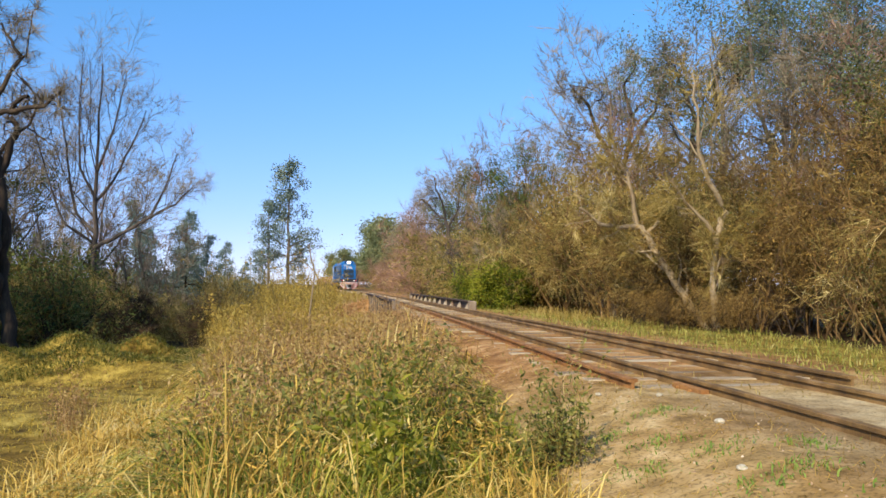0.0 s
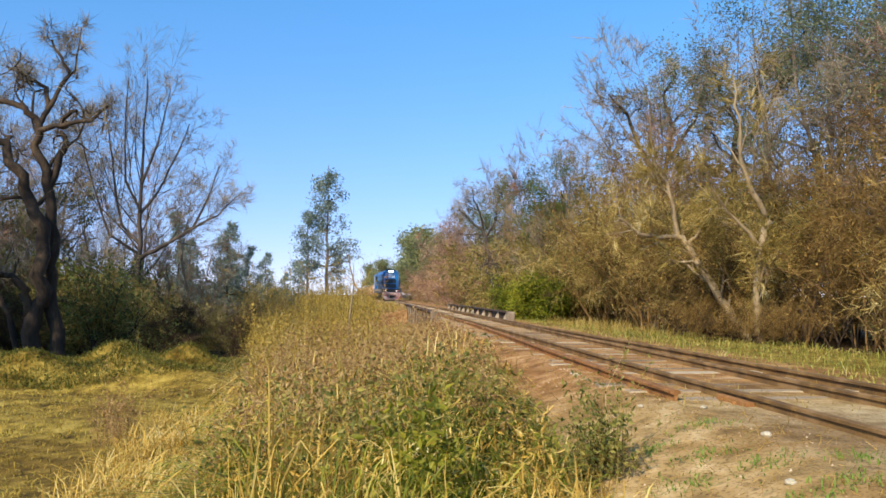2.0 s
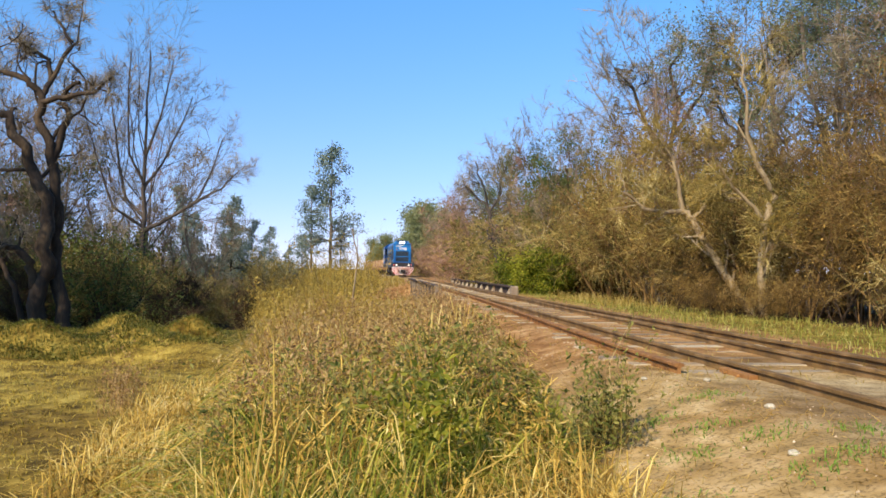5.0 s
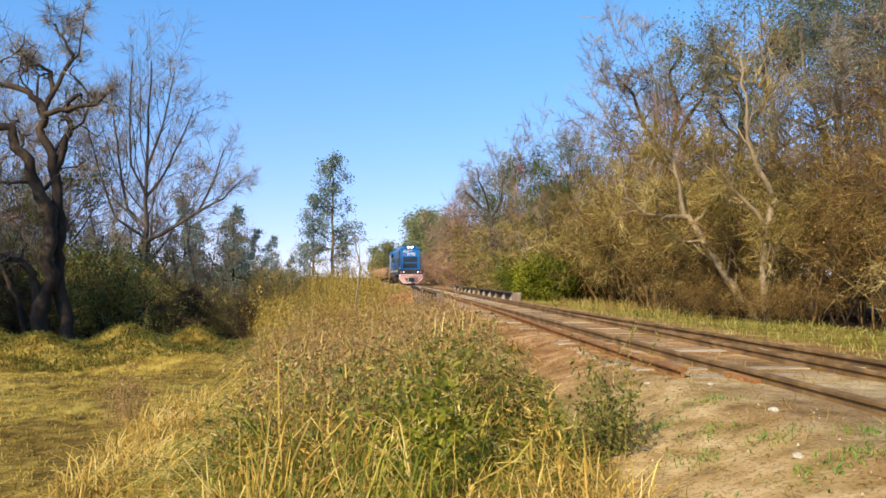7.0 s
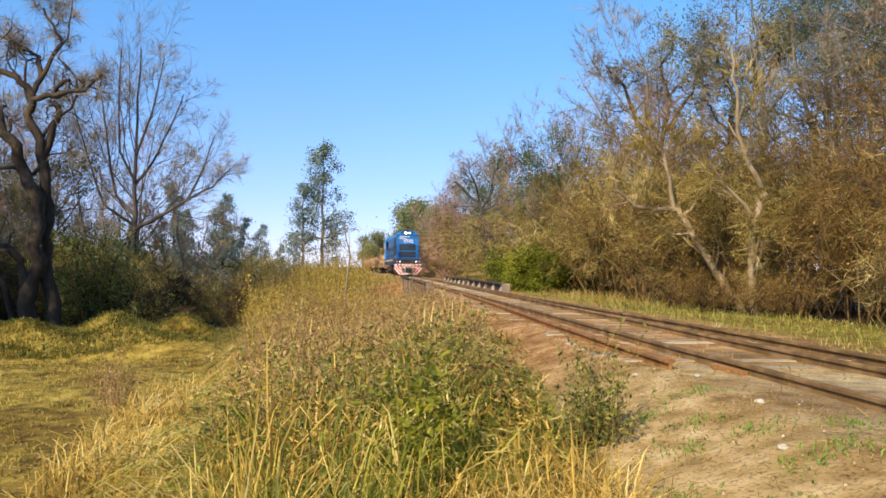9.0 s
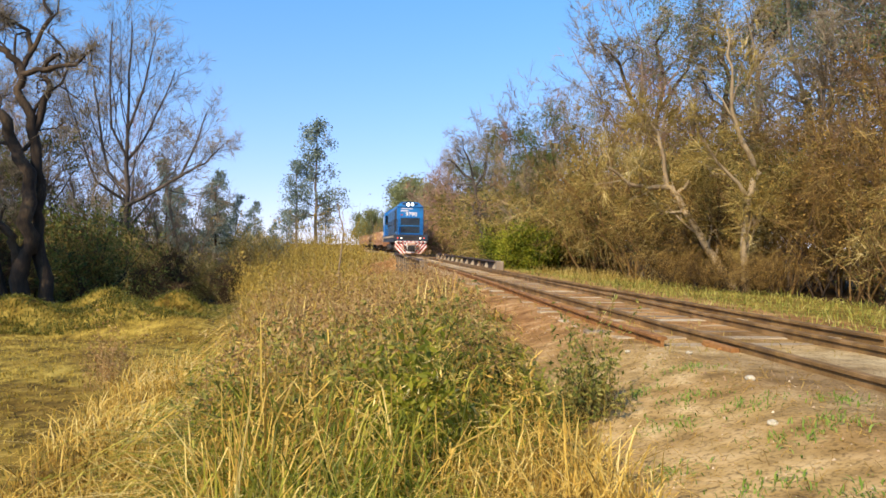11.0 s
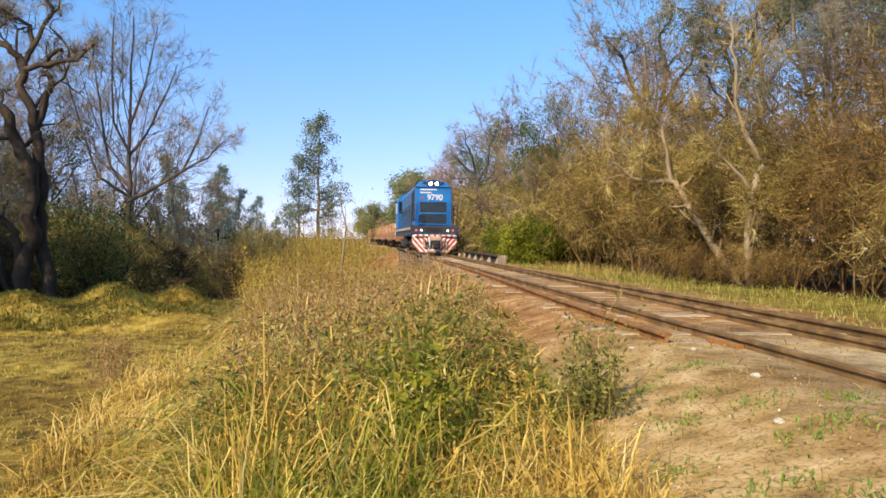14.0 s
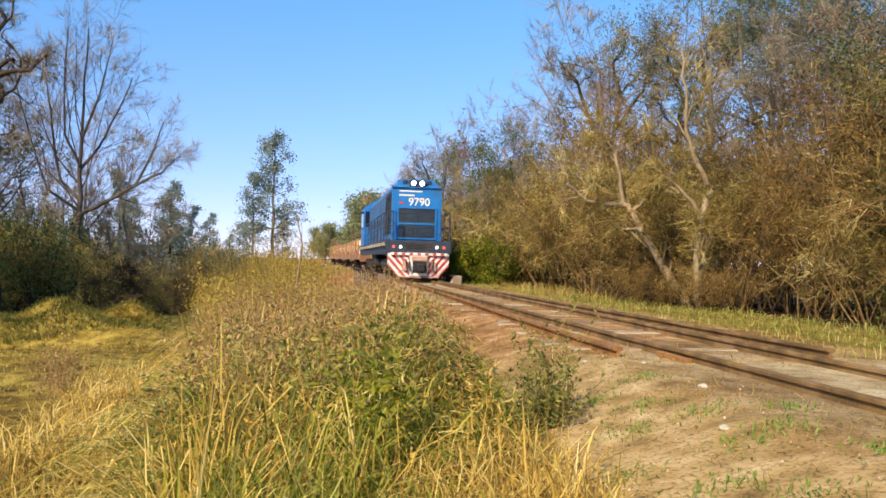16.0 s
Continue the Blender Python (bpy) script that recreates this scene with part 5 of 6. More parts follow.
limb_tree("fan_tree", "wide leafless tree with upswept grey branches", 204,
          [([(-8.5, 30.5, -1.6), (-8.46, 30.5, 2.1), (-8.47, 30.5, 4.2), (-8.41, 30.5, 6.2), (-8.32, 30.5, 9.0)], 0.12, 0.022),
           ([(-8.44, 30.5, 2.1), (-7.5, 30.2, 2.6), (-6.4, 29.9, 3.2), (-5.9, 29.9, 4.2), (-5.45, 29.9, 5.6)], 0.085, 0.02),
           ([(-6.4, 29.9, 3.2), (-5.4, 29.6, 3.7), (-4.75, 29.5, 4.4)], 0.05, 0.02),
           ([(-8.46, 30.5, 3.8), (-7.9, 30.9, 4.7), (-7.35, 31.1, 6.1), (-6.9, 31.3, 7.45)], 0.06, 0.016),
           ([(-8.43, 30.5, 4.9), (-7.75, 30.1, 6.5), (-7.3, 29.9, 8.5)], 0.055, 0.016),
           ([(-8.47, 30.5, 2.7), (-9.25, 30.9, 3.4), (-9.6, 31.1, 4.95), (-9.8, 31.2, 6.5), (-10.15, 31.3, 7.9)], 0.07, 0.016),
           ([(-8.48, 30.5, 4.0), (-8.9, 30.1, 5.0), (-8.94, 29.9, 6.9), (-8.8, 29.8, 8.8)], 0.055, 0.016),
           ([(-8.48, 30.5, 2.3), (-9.4, 30.0, 3.0), (-10.0, 29.8, 4.8), (-10.4, 29.7, 6.5)], 0.06, 0.016)],
          BARK_ASH, FANNED, (1, 0.42, 0.005, 0.0, 0.3), TWIG_GREY)
for x, y, k, s in ((-12.6, 33.5, 1, 0.95), (-15.2, 30.0, 0, 0.95), (-9.2, 38.0, 1, 0.9), (-7.2, 36.0, 0, 0.75), (-14.0, 36.0, 0, 1.0)):
    put(BARE[k], x, y, None, s)
for x, y, s in ((-10.9, 30.6, 0.8), (-11.9, 31.5, 0.85), (-9.9, 32.6, 0.8)):
    put(BARE[0], x, y, None, s)
put(BARE[1], -13.5, 27.0, None, 0.9)
put(BARE[0], -9.6, 35.0, None, 0.9)

LEFT_BUSH = thicket("dark_bush", "dense dark green bush under the bare trees", 502, 2.5, 8, TWIG_OLIVE, BARK_DARK, SHRUB_LEAF, 2, 0.6, leaf_size=0.05)
LEFT_BUSH["group"] = "undergrowth under the bare trees"
BRAMBLE = thicket("bramble", "shady brown undergrowth of tangled stems", 503, 1.9, 8, TWIG_DARK, BARK_DARK, OLIVE_LEAF, 0.7, 0.8)
BRAMBLE["group"] = "undergrowth under the bare trees"
first(LEFT_BUSH, -7.9, 24.6, 0, 1.0)
for x, y, s in ((-9.2, 27.6, 1.0), (-10.6, 29.6, 1.1), (-12.8, 30.5, 1.3)):
    place(LEFT_BUSH, x, y, R.uniform(0, 360), s)
for x, y, s in ((-8.0, 29.6, 0.65), (-9.4, 30.8, 0.7)):
    put(SHRUBS[1], x, y, None, s)
for x, y, s in ((-10.4, 25.5, 1.1), (-12.5, 24.0, 1.3), (-15.0, 23.0, 1.3), (-9.0, 28.0, 1.2), (-12.0, 29.0, 1.6), (-16, 28, 1.6), (-6.0, 30.0, 0.9)):
    if x < -11:
        place(LEFT_BUSH, x, y, R.uniform(0, 360), s * 0.8)
    else:
        put(SHRUBS[3], x, y, None, s * 0.75)
for x, y, s in ((14.2, 6.5, 0.9), (14.0, 9.0, 0.9), (13.6, 11.5, 0.9), (13.2, 14.0, 0.9), (15.2, 10.2, 1.0), (14.8, 13.0, 1.0), (15.6, 7.6, 1.0), (14.6, 16.2, 1.0), (15.4, 4.6, 0.9)):
    place(LEFT_BUSH, x, y, R.uniform(0, 360), s)
first(BRAMBLE, -6.0, 24.3, 0, 0.7)
for x, y, s in ((-6.4, 26.0, 1.3), (-4.2, 25.5, 1.0), (-3.4, 27.0, 1.0), (-5.0, 27.5, 1.3), (-8.6, 26.0, 1.2), (-10.2, 23.6, 0.9), (-6.9, 28.2, 1.4), (-11.5, 26.6, 1.4), (-3.9, 29.0, 1.2), (-13.5, 25.5, 1.4)):
    if x > -7.5:
        # dark-twigged bramble here carries the hollow's shade in its colour
        if y < 26.5:
            place(BRAMBLE, x + 0.3, y + 0.6, R.uniform(0, 360), 0.72 * s)
        else:
            put(SHRUBS[3] if R.random() < 0.6 else SHRUBS[1], x + 0.3, y + 0.6, None, (0.5 if x > -5 else 0.62) * s)
        continue
    place(BRAMBLE, x, y, R.uniform(0, 360), s)
for x, y, s in ((-7.0, 33.0, 0.8), (-9.5, 33.5, 0.95), (-5.4, 36.0, 0.75), (-4.2, 31.5, 0.6), (-12.0, 33.0, 1.0), (-6.6, 40.0, 0.9), (-8.6, 42.0, 1.0), (-5.2, 44.0, 0.8), (-3.8, 38.0, 0.7), (-11.5, 40.0, 1.1), (-15, 36, 1.2)):
    put(SHRUBS[3] if R.random() < 0.6 else SHRUBS[1], x, y, None, s)
for x, y, k, s in ((-12.8, 31.0, 2, 0.95), (-14.5, 29.0, 2, 0.75), (-16.5, 33.0, 2, 1.1), (-11.0, 37.0, 2, 0.8), (-18.0, 26.0, 2, 0.8)):
    put(EVER[k], x, y, None, s)

# unseen evergreens beside the field, added out of view to shade the hollow
for x, y, s in ((-12.8, 15.2, 1.0), (-15.6, 13.6, 1.4), (-14.6, 18.2, 1.35), (-17.5, 17.0, 1.5)):
    put(EVER[2], x, y, None, s)

for x, y, s in ((-7.6, 37.0, 1.35), (-6.3, 35.0, 1.2), (-9.0, 40.0, 1.5), (-5.4, 39.0, 1.15), (-7.0, 43.0, 1.4), (-10.6, 38.0, 1.5), (-8.4, 34.5, 1.2)):
    put(SHRUBS[3], x, y, None, s)

YOUNG = conifer("young_conifer", "young grey-green conifer with loose whorls", 601, 6.2, 1.5, BARK_DARK, CONIFER_LEAF, 13, 0.3, 0.05, 7)
first(YOUNG, -8.4, 49.0, 0, 1.25)
for x, y, s in ((-6.9, 55.0, 0.82), (-10.2, 47.0, 1.15), (-7.5, 51.0, 0.85), (-11.6, 50.0, 1.25), (-5.9, 58.0, 0.6), (-12.8, 46.0, 0.95), (-9.6, 56.0, 0.95)):
    place(YOUNG, x, y, R.uniform(0, 360), s)
PINE = conifer("tall_pine", "tall slender evergreen with sparse tufted branches", 602, 15.6, 4.0, BARK_GREY, CONIFER_LEAF, 13, 0.25, 0.13, 6, 0.18, "pair of tall evergreens")
first(PINE, -4.9, 95.0, 0, 1.12)
place(PINE, -7.2, 95.0, 130, 0.8)
place(PINE, -8.6, 99.0, 60, 0.42)
place(PINE, -3.8, 97.0, 60, 0.42)

# far woods
for x, y, s in ((-9.5, 108, 0.5), (-7.8, 112, 0.45), (-6.4, 106, 0.4), (-11.5, 104, 0.6), (-8.6, 120, 0.5), (-7.0, 128, 0.5)):
    put(FAR_SHRUBS[0], x, y, None, s)
for k in range(24):
    put(FAR_SHRUBS[0], -9.5 - 1.7 * k + R.uniform(-0.5, 0.5), 150 + R.uniform(0, 40), None, R.uniform(0.5, 0.8) + 0.03 * k)
FAR_TREE = leafy_tree("far_tree", "rounded hazy olive tree in the distance", 304, 6.4, BARK_GREY, HAZED_LEAF, 0.13, 12, 0.4, start_at=0.06, spread=(40, 85), ratio=0.5, group="far trees")
for x, y, s in ((1.6, 176, 1.0), (3.4, 172, 1.15), (5.6, 176, 1.25), (10.8, 176, 1.9), (13.2, 170, 2.0), (15.8, 165, 2.1), (4.2, 186, 1.25), (12.6, 190, 2.2), (0.5, 178, 0.9), (2.4, 182, 1.1), (14.0, 150, 1.9), (11.5, 142, 1.6)):
    put(FAR_TREE, x, y, None, s)
for x, y, s in ((10.2, 132, 1.1), (11.0, 124, 1.1), (9.6, 142, 1.1), (8.2, 152, 1.0), (6.6, 160, 0.9)):
    put(FAR_TREE, x, y, None, s)
    put(FAR_SHRUBS[1], x - 2.2, y - 4, None, s)
# a stand of mauve bare trees beyond the bridge
for x, y, s in ((8.3, 82, 0.85), (9.0, 78, 0.85), (9.9, 84, 0.95), (8.9, 88, 0.9), (10.2, 76, 0.9), (9.5, 92, 1.0)):
    put(BARE[1], x, y, None, s)


# ---- grass and weeds ----
RS = np.random.RandomState(9)


def scatter(n, x0, x1, y0, y1, inside=None, clump=0.0):
    x, y = RS.uniform(x0, x1, n * 2), RS.uniform(y0, y1, n * 2)
    keep = np.ones(n * 2, bool) if inside is None else inside(x, y)
    if clump:
        dens = 0.5 + 0.5 * wave(x * 1.1 + 3.0, y * 0.9 + 1.0)
        keep &= RS.uniform(0, 1, n * 2) < (1 - clump) + clump * dens
    x, y = x[keep][:n], y[keep][:n]
    return np.stack([x, y, terrain(x, y) - 0.01], 1)


def weed_right(y):
    return np.interp(y, (2.4, 3.5, 4.6, 5.6, 7, 9, 12, 16, 28), (0.7, 1.15, 1.45, 1.5, 1.6, 1.85, 2.15, 2.3, 2.0))


def weed_left(y):
    return np.interp(y, (2.4, 4.5, 6, 9, 12, 16, 22, 28), (-0.9, -1.0, -1.2, -1.5, -1.7, -1.9, -2.2, -2.5))


def weed_fall(x, y):
    """Height of the weed bank, falling towards its edges."""
    e = np.minimum(weed_right(y) - x, 1.3 * (x - weed_left(y)))
    return (0.35 + 0.65 * step(e, 0.0, 0.8)) * (1 + 0.12 * wave(x * 0.9, y * 0.8))


def tussocks(count, each, x0, x1, y0, y1, spread):
    """Blades gathered in tufts that lean outwards: places, directions, and a height for each tuft."""
    cx, cy = RS.uniform(x0, x1, count * 3), RS.uniform(y0, y1, count * 3) 
    ok = in_weeds(cx, cy)
    cx, cy = cx[ok][:count], cy[ok][:count]
    i = np.repeat(np.arange(len(cx)), each)
    dx, dy = RS.normal(0, spread, len(i)), RS.normal(0, spread, len(i))
    bias = RS.uniform(0, math.tau, len(cx))
    az = np.arctan2(dy + 0.12 * np.sin(bias[i]), dx + 0.12 * np.cos(bias[i]))
    x, y = cx[i] + dx, cy[i] + dy
    return np.stack([x, y, terrain(x, y) - 0.01], 1), az, RS.uniform(0.4, 1.35, len(cx))[i]


def near_slim(p):
    return np.clip(p[:, 1:2] / 6.5, 0.42, 1.1)


def in_weeds(x, y):
    return (x > weed_left(y)) & (x < weed_right(y))


def stuff(name, mesh, material, label, category):
    ob = tri_mesh(name, *mesh, material)
    return tagged(ob, label, category, kind="stuff")


p, az, ht = tussocks(190, 60, -2.0, 2.0, 2.5, 11, 0.09)
stuff("weed_grass", blade_mesh(p, ht * RS.uniform(0.35, 0.8, len(p)) * weed_fall(p[:, 0], p[:, 1]), 0.020 * near_slim(p), 1.35, RS, 0.45, az), GRASS_YG, "tall yellow-green grass in the weed bank", "grass")
p, az, ht = tussocks(170, 55, -2.2, 2.4, 2.5, 16, 0.16)
stuff("dry_grass", blade_mesh(p, ht * RS.uniform(0.5, 1.0, len(p)) * weed_fall(p[:, 0], p[:, 1]), 0.014 * near_slim(p), 1.25, RS, 0.45, az), STRAW, "dry straw-coloured grass in the weed bank", "grass")


p, az, ht = tussocks(90, 24, -2.0, 2.0, 2.6, 12, 0.1)
stuff("arching_grass", blade_mesh(p, ht * RS.uniform(0.6, 1.05, len(p)) * weed_fall(p[:, 0], p[:, 1]), 0.017 * near_slim(p), 1.15, RS, 0.62, az), STRAW, "long arching bleached grass in the weed bank", "grass")


def stalks(name, p, h, leaf_mat, stem_mat, leaves, size, label, low=0.35):
    """Stems with small leaves up their length."""
    n = len(p)
    d = np.tile(np.array((0, 0, 1.0)), (n, 1))
    v, t, _ = twig_mesh(p, d, 1.0, 0.004, RS, 0.0, 0.14)
    # lengths: stretch each stem to its height
    v = v.reshape(n, 7, 3)
    v = p[:, None] + (v - p[:, None]) * np.asarray(h).reshape(n, 1, 1)
    stem = (v.reshape(-1, 3), t)
    f = RS.uniform(low, 1.0, (n, leaves, 1))
    c = np.where(f < 0.5, v[:, None, 0] + (v[:, None, 3] - v[:, None, 0]) * f * 2, v[:, None, 3] + (v[:, None, 6] - v[:, None, 3]) * (f * 2 - 1)).reshape(-1, 3)
    lv = leaf_mesh(c, size, RS, 0.3, 0.42, size * 1.0)
    ob = thing(name, label, "weeds")
    ob["kind"] = "stuff"
    tri_mesh("stems", *stem, stem_mat, ob)
    tri_mesh("leaves", *lv, leaf_mat, ob)


p = scatter(3400, -2.4, 2.3, 5.4, 19, lambda x, y: in_weeds(x, y) & (x > -1.4), 0.85)
stalks("dry_weeds", p, RS.uniform(0.75, 1.1, len(p)) * weed_fall(p[:, 0], p[:, 1]), WEED_BROWN, WEED_BROWN, 16, 0.02, "dry brown flowering weeds with small seed heads", 0.3)
p = scatter(900, -1.6, 1.6, 4.7, 9, lambda x, y: in_weeds(x, y) & (x > weed_left(y) + 0.75), 0.97)
stalks("green_weeds", p, RS.uniform(0.45, 0.85, len(p)) * weed_fall(p[:, 0], p[:, 1]), WEED_GREEN, WEED_GREEN, 16, 0.028, "dark green leafy weeds in the bank", 0.2)
p = scatter(60, 0.35, 0.75, 4.2, 5.2)
stalks("bright_weed", p, RS.uniform(0.55, 0.9, len(p)), BRIGHT_LEAF, WEED_GREEN, 18, 0.036, "bright yellow-green broadleaf weed", 0.35)
p = scatter(1800, 0.5, 1.7, 2.3, 4.2, lambda x, y: x < np.interp(y, (2.3, 3, 4.2), (1.2, 1.5, 1.55)))
stuff("pale_grass", blade_mesh(p, RS.uniform(0.2, 0.5, len(p)), 0.008, 1.1, RS), STRAW, "pale bleached grass clump at the path edge", "grass")

p, az, ht = tussocks(130, 30, -2.0, 2.0, 2.6, 10, 0.1)
stuff("arching_grass", blade_mesh(p, ht * RS.uniform(0.5, 0.95, len(p)) * weed_fall(p[:, 0], p[:, 1]), 0.018 * near_slim(p), 1.15, RS, 0.62, az), GRASS_YG, "long arching yellow-green grass in the weed bank", "grass")
for x, y, r, n in ((-0.5, 6.1, 0.28, 70), (0.55, 5.4, 0.22, 70), (1.15, 7.6, 0.22, 50), (-0.1, 7.6, 0.3, 50), (0.9, 8.6, 0.3, 50), (0.05, 5.2, 0.2, 50), (0.8, 6.3, 0.2, 50), (0.3, 6.5, 0.25, 60)):
    p = np.stack([RS.normal(x, r, n), RS.normal(y, r, n), np.zeros(n)], 1)
    p[:, 2] = terrain(p[:, 0], p[:, 1]) - 0.02
    stalks("dark_weed", p, RS.uniform(0.55, 0.95, n), OLIVE_SHRUB, WEED_GREEN, 18, 0.028, "clump of dark green leafy weeds", 0.3)

def scraps(n, y0, y1, size, material, label):
    """Withered, curled leaves hanging all through the bank."""
    q = scatter(n, -2.2, 2.2, y0, y1, in_weeds, 0.75)
    q[:, 2] += 0.9 * np.sqrt(RS.uniform(0.05, 1, len(q))) * weed_fall(q[:, 0], q[:, 1]) * (0.75 + 0.3 * wave(q[:, 0] * 1.6, q[:, 1] * 1.4))
    stuff("withered_leaves", leaf_mesh(q, size, RS, 0.1, 0.2), material, label, "weeds")


scraps(8500, 4.4, 9.5, 0.038, STRAW, "withered straw-coloured leaves in the weed bank")
scraps(5000, 4.4, 9.0, 0.034, GRASS_YG, "yellow-green curled leaves in the weed bank")
scraps(5500, 6.0, 15.0, 0.042, WEED_BROWN, "withered brown leaves in the weed bank")

p = scatter(900, -2.0, 2.0, 4.0, 10.5, in_weeds)
p[:, 2] += RS.uniform(0.25, 0.9, len(p)) * 0.85 * weed_fall(p[:, 0], p[:, 1])
stuff("broken_stalks", twig_mesh(p, np.tile(np.array((0.0, 0.0, -0.1)), (len(p), 1)), 0.26, 0.003, RS, 0.5, 0.9)[:2], STRAW, "bent and broken straw stalks caught in the weeds", "grass")

p, az, ht = tussocks(110, 60, -1.3, 1.35, 3.0, 5.6, 0.085)
stuff("bleached_grass", blade_mesh(p, ht * RS.uniform(0.3, 0.62, len(p)) * weed_fall(p[:, 0], p[:, 1]), 0.011, 1.1, RS, 0.55, az), GRASS_YG, "sunlit yellow-green tufts at the foot of the bank", "grass")
p, az, ht = tussocks(70, 45, -1.3, 1.35, 3.0, 5.6, 0.085)
stuff("bleached_grass", blade_mesh(p, ht * RS.uniform(0.3, 0.6, len(p)) * weed_fall(p[:, 0], p[:, 1]), 0.010, 1.2, RS, 0.55, az), STRAW, "sunlit straw tufts at the foot of the bank", "grass")

# dark leafy shrub at the edge of the bare clay
EDGE = thicket("roadside_shrub", "small olive-green leafy shrub on the clay edge", 504, 0.55, 5, TWIG_OLIVE, BARK_DARK, OLIVE_SHRUB, 0.35, 0.35, twig=0.1, fine=0.003, foot=0.07, leaf_size=0.022)
EDGE["group"] = ""
first(EDGE, 1.70, 4.85, 0, 0.68)
p = scatter(60, 1.5, 1.86, 4.65, 5.1)
stalks("shrub_shoots", p, RS.uniform(0.35, 0.75, len(p)), OLIVE_SHRUB, TWIG_OLIVE, 22, 0.02, "olive-green leafy shoots round the small shrub", 0.15)
p = scatter(5, 1.75, 1.95, 4.9, 5.1)
stalks("tall_shoot", p, RS.uniform(0.75, 0.95, len(p)), OLIVE_SHRUB, TWIG_OLIVE, 16, 0.02, "thin tall shoots above the small shrub", 0.5)

# brush along the embankment towards the bridge
def bank_right(y):
    return np.interp(y, (9, 12, 16, 20, 25, 30, 75), (1.85, 2.1, 2.1, 1.7, 1.1, 0.55, 0.5))


p = scatter(9000, -5, 2.3, 11, 30, lambda x, y: (x > np.interp(y, (11, 16, 22, 30), (-1.6, -1.9, -2.2, -3))) & (x < bank_right(y)), 0.3)
stuff("embankment_grass", blade_mesh(p, RS.uniform(0.4, 1.0, len(p)) * (0.14 + 0.86 * step(bank_right(p[:, 1]) - p[:, 0], 0.2, 2.0)), 0.02, 1.35, RS), BANK_GRASS, "tall golden-brown grass on the embankment", "grass")
p = scatter(3600, -6, 2.0, 13, 42, lambda x, y: (x < bank_right(y) - 0.2) & (x > np.interp(y, (13, 20, 28, 42), (-1.6, -2.6, -4.4, -6))), 0.3)
stalks("embankment_brush", p, RS.uniform(0.8, 1.6, len(p)) * (0.75 + 0.35 * step(p[:, 1], 20, 30)) * (0.15 + 0.85 * step(bank_right(p[:, 1]) - p[:, 0], 0.2, 1.8)), BRUSH_LEAF, TWIG_OLIVE, 14, 0.032, "golden-brown brush along the embankment", 0.25)
p = scatter(2500, -4.5, 0.5, 30, 75)
stalks("far_brush", p, RS.uniform(1.2, 2.6, len(p)) * np.where(p[:, 1] < 53, 1.5, 0.8), BRUSH_LEAF, TWIG_OLIVE, 16, 0.05, "golden-olive brush beyond the stream", 0.2)
DEAD = limb_tree("dead_stem", "thin bare dead stem standing in the brush", 405, [([(-0.30, 18, -0.85), (-0.27, 18, 0.0), (-0.15, 18, 1.06), (-0.22, 18, 1.4), (-0.29, 18, 1.75)], 0.026, 0.01)], BARK_LIGHT, [dict(kids=3, angle=(30, 60), ratio=0.2, thin=0.5), dict(steps=3, gnarl=0.2, up=0.1, taper=0.5)], None, None)

p = scatter(4200, -0.2, 2.3, 15, 29.4, None, 0.4)
stuff("bank_edge_grass", blade_mesh(p, RS.uniform(0.12, 0.5, len(p)) * (0.5 + 0.7 * step(2.3 - p[:, 0], 0.2, 1.2)), 0.02, 1.2, RS), BANK_GRASS, "low dry grass on the shoulder before the bridge", "grass")

p = scatter(3600, -5.0, 2.7, 51, 112, lambda x, y: x < 2.6 - 0.0004 * (np.maximum(y, 50) - 50) ** 2)
stuff("far_bank_grass", blade_mesh(p, RS.uniform(0.25, 0.7, len(p)), 0.05, 1.1, RS), BANK_GRASS, "dry grass on the embankment beyond the bridge", "grass")

# left field
p = scatter(42000, -14, 0.0, 3.5, 19.5, lambda x, y: x < weed_left(y) + 0.5, 0.85)
stuff("field_grass", blade_mesh(p, RS.uniform(0.03, 0.09, len(p)), 0.011, 1.5, RS), FIELD_GRASS, "short yellowed turf on the low field", "grass")
p = scatter(5000, -3.2, -0.4, 3.0, 10, lambda x, y: (x < weed_left(y) + 0.6) & (x > weed_left(y) - 0.9), 0.2)
stuff("edge_grass", blade_mesh(p, RS.uniform(0.12, 0.4, len(p)), 0.01, 1.1, RS), STRAW, "pale dry grass at the foot of the weed bank", "grass")
p = scatter(90, -2.75, -2.35, 8.6, 9.3)
stalks("field_weed", p, RS.uniform(0.4, 0.85, len(p)), WEED_BROWN, WEED_BROWN, 8, 0.018, "thin brown weed stems in the field", 0.3)
p = scatter(30000, -11, -2.6, 14.8, 19.6, None, 0.35)
stuff("tussock_grass", blade_mesh(p, RS.uniform(0.05, 0.15, len(p)), 0.014, 1.3, RS), MOUND_GRASS, "mossy olive turf on the low mounds", "grass")

# right verge
p = scatter(9000, 5.7, 11.5, 2.5, 34, lambda x, y: x < np.vectorize(wood_edge)(y) + 0.6, 0.8)
stuff("verge_grass", blade_mesh(p, RS.uniform(0.04, 0.14, len(p)) + 0.16 * RS.uniform(0, 1, len(p)) * (wave(p[:, 0] * 1.3, p[:, 1] * 1.1) > 0.15), 0.013, 1.1, RS), VERGE_GRASS, "yellow-green verge grass beside the track", "grass")
p = scatter(800, 6.6, 8.6, 20.5, 28.5, None, 0.95)
stuff("verge_tussock", blade_mesh(p, RS.uniform(0.15, 0.5, len(p)), 0.014, 0.9, RS), BANK_GRASS, "tall golden tussocks before the thicket", "grass")
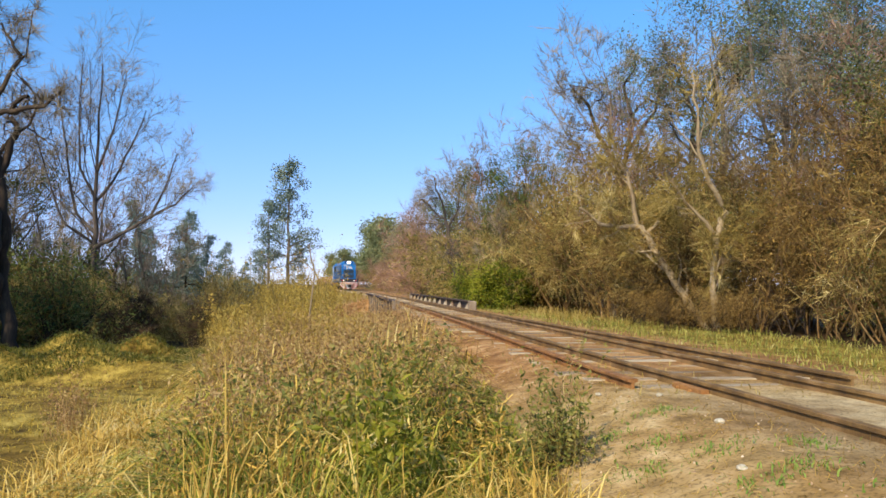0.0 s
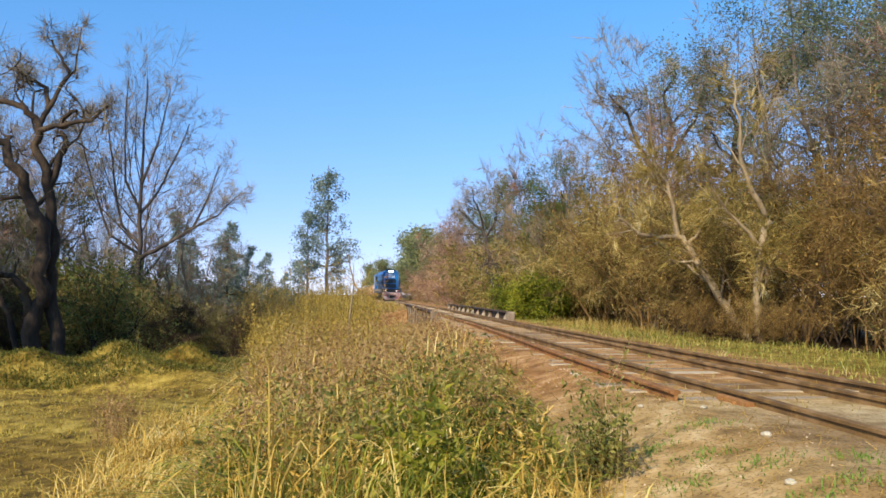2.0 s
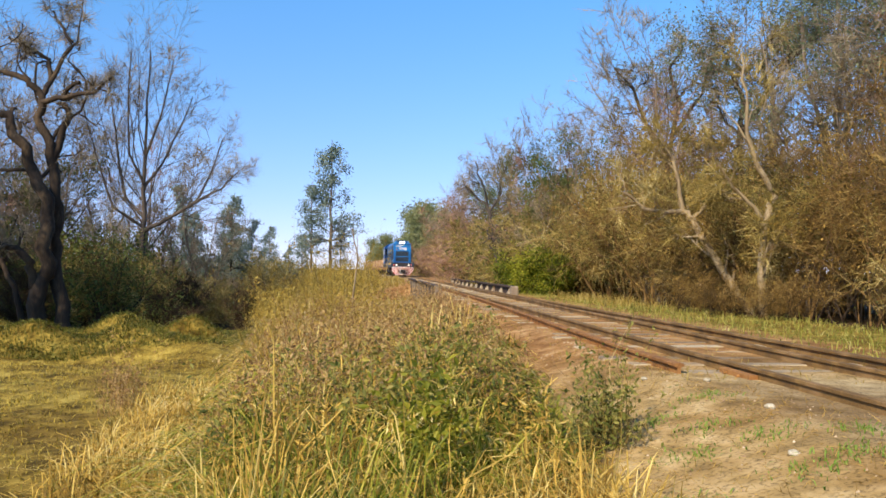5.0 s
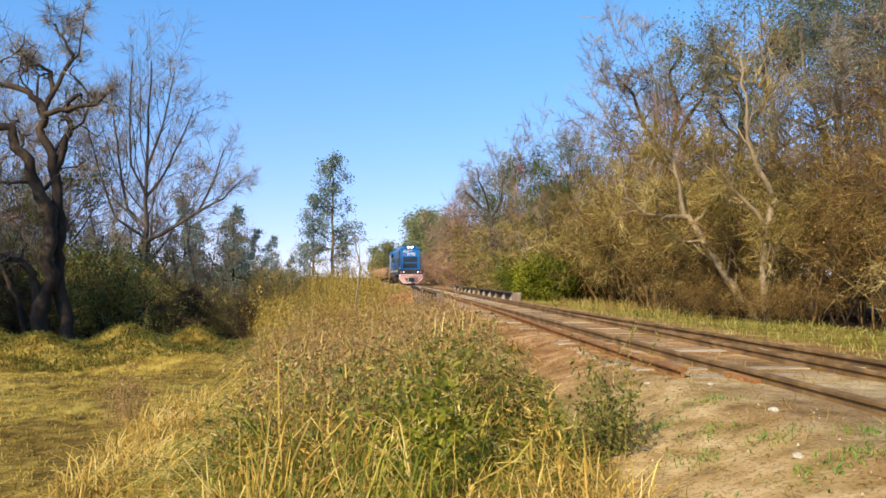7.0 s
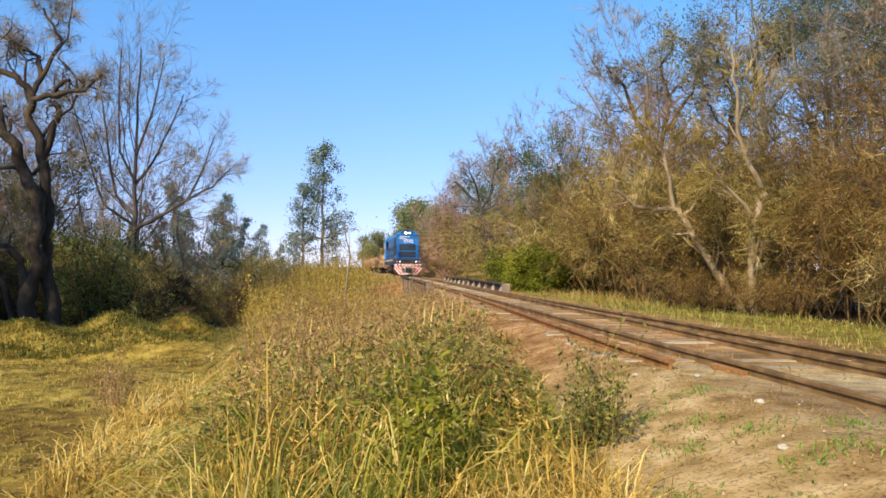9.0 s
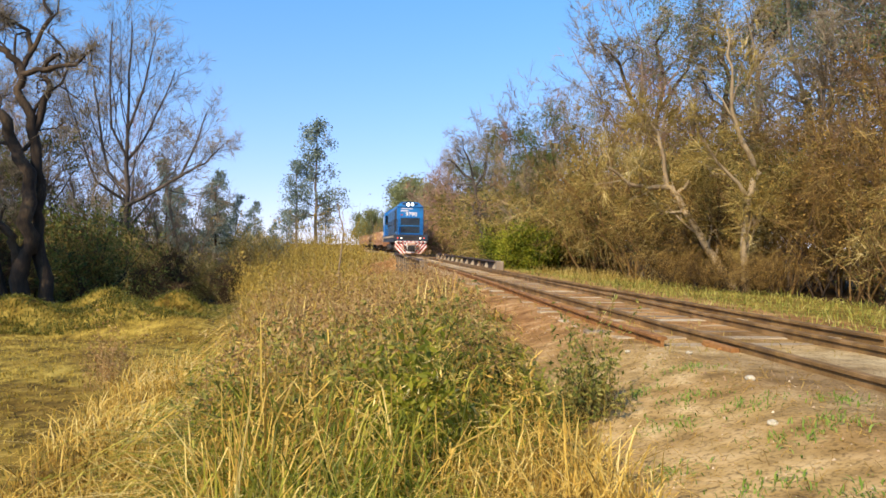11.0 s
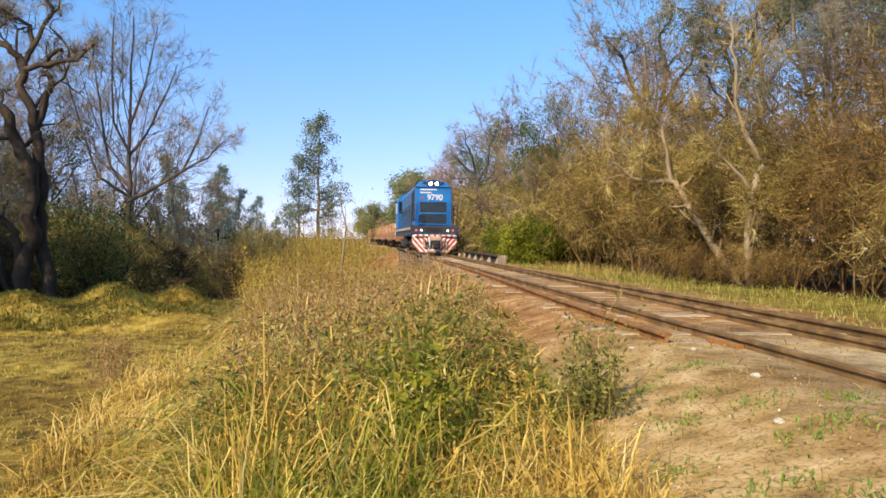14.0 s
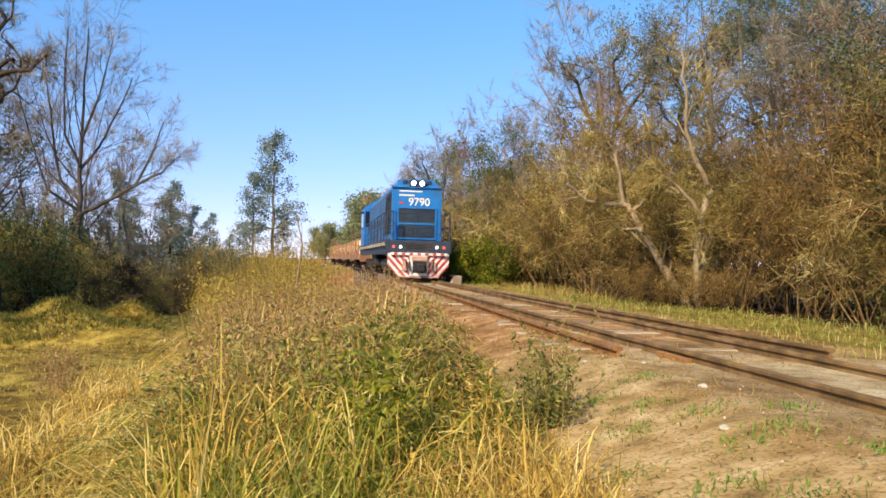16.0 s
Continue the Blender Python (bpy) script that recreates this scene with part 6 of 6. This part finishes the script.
p = scatter(1100, 9.2, 11.8, 4.0, 11.5, None, 0.6)
stuff("verge_tussock", blade_mesh(p, RS.uniform(0.08, 0.3, len(p)), 0.012, 1.0, RS), VERGE_GRASS, "tall yellow-green tussocks before the thicket", "grass")

# between and beside the rails
p = scatter(2600, 2.5, 5.6, 6.0, 30, lambda x, y: np.abs(np.abs(x - TRACK_X) - 0.53) > 0.07, 0.7)
stuff("track_grass", blade_mesh(p, RS.uniform(0.03, 0.10, len(p)), 0.008, 1.3, RS), BANK_GRASS, "sparse dry grass between the sleepers", "grass")

# clay apron: litter, tufts, pebbles, stones
p = scatter(3800, 0.9, 3.4, 1.6, 9.5, lambda x, y: x > weed_right(y) - 0.2, 0.7)
p[:, 2] += 0.012
stuff("straw_litter", twig_mesh(p, np.tile(np.array((0.0, 0.0, 0.05)), (len(p), 1)), 0.08, 0.0018, RS, 0.2, 1.0)[:2], DEAD_LEAF, "broken straw and twigs on the clay", "litter")
for x, y in ((1.62, 3.0), (2.05, 3.15), (2.25, 2.75), (1.85, 2.6), (2.75, 3.7), (2.45, 3.6), (2.1, 4.3), (2.9, 3.1), (2.4, 4.75), (1.75, 3.6), (3.1, 4.2), (2.7, 5.5), (2.2, 5.2), (3.0, 2.7), (2.55, 2.4), (1.5, 2.4), (2.0, 2.2), (2.6, 4.3)):
    p = np.stack([RS.normal(x, 0.11, 100), RS.normal(y, 0.09, 100), np.zeros(100)], 1)
    p[:, 2] = terrain(p[:, 0], p[:, 1])
    g = tri_mesh("grass_tuft", *blade_mesh(p, RS.uniform(0.015, 0.05, 100), 0.008, 1.2, RS), TUFT_LEAF)
    tagged(g, "small low green tuft on the clay", "grass", kind="stuff")


def stone_mesh(r, seed):
    rs = np.random.RandomState(seed)
    bm = bmesh.new()
    bmesh.ops.create_icosphere(bm, subdivisions=2, radius=r)
    for v in bm.verts:
        v.co *= 1 + 0.22 * noise.noise(v.co / r * 1.3 + Vector((seed, 0, 0)))
        v.co.z *= 0.6
    return bm


for i, (x, y, r) in enumerate(((2.885, 4.915, 0.036), (2.488, 3.892, 0.03), (1.98, 2.9, 0.022), (3.0, 6.2, 0.03), (2.6, 6.6, 0.03))):
    bm = stone_mesh(r, i)
    me = bpy.data.meshes.new("stone")
    bm.to_mesh(me)
    bm.free()
    me.materials.append(STONE)
    ob = tagged(new("stone", me), "small pale stone lying on the clay", "stone", "pale stones on the clay")
    ob.matrix_basis = pose(x, y, float(terrain(x, y)) + r * 0.35, 0, 0, i * 50)
p = scatter(1500, 0.9, 3.45, 1.6, 12, lambda x, y: x > weed_right(y) - 0.1, 0.4)
o = np.array([(1, 0, 0), (-1, 0, 0), (0, 1, 0), (0, -1, 0), (0, 0, 1), (0, 0, -1)], float)
f = np.array([(0, 2, 4), (2, 1, 4), (1, 3, 4), (3, 0, 4), (2, 0, 5), (1, 2, 5), (3, 1, 5), (0, 3, 5)])
s = RS.uniform(0.004, 0.014, (len(p), 1, 1)) * RS.uniform(0.6, 1.3, (len(p), 6, 1))
stuff("pebbles", ((p[:, None] + o[None] * s + np.array((0, 0, 0.006))).reshape(-1, 3), (np.arange(len(p))[:, None, None] * 6 + f[None]).reshape(-1, 3)), surface("clay_pebbles", ["7a6044", "a08362", "c4b092"], 3, 30, 0.95, 0, 0.2, rand="island"), "small pebbles and clods on the clay", "pebbles")


# ---- what moves ----
def motions():
    steps = [i * 0.5 for i in range(33)]
    spins = [i * 0.1 for i in range(161)]

    def gone(t):
        """Metres rolled since the start: the train picks up a little speed."""
        return V_START * t + 0.5 * GAIN * t * t

    def stand(y, length):
        """On the rails with its front at y, turned along the line."""
        return pose(TRACK_X + bend(y), y, 0, 0, 0, math.degrees(math.atan2(bend(y) - bend(y + length), length)))

    trains = [(LOCO, 0.0, LOCO_AXLES, 0.46, 19.0)] + [(w, 19.9 + 13.2 * i, ax, 0.42, 12.0) for i, (w, ax) in enumerate(WAGONS)]
    for ob, back, axles, r, length in trains:
        walk(ob, [(t, stand(FRONT_END + gone(16.0) - gone(t) + back, length)) for t in steps])
        for n, axle in enumerate(axles):
            y = axle.matrix_basis.translation.y
            walk(axle, [(t, pose(0, y, r, math.degrees(gone(t) / r) % 360)) for t in spins])


motions()
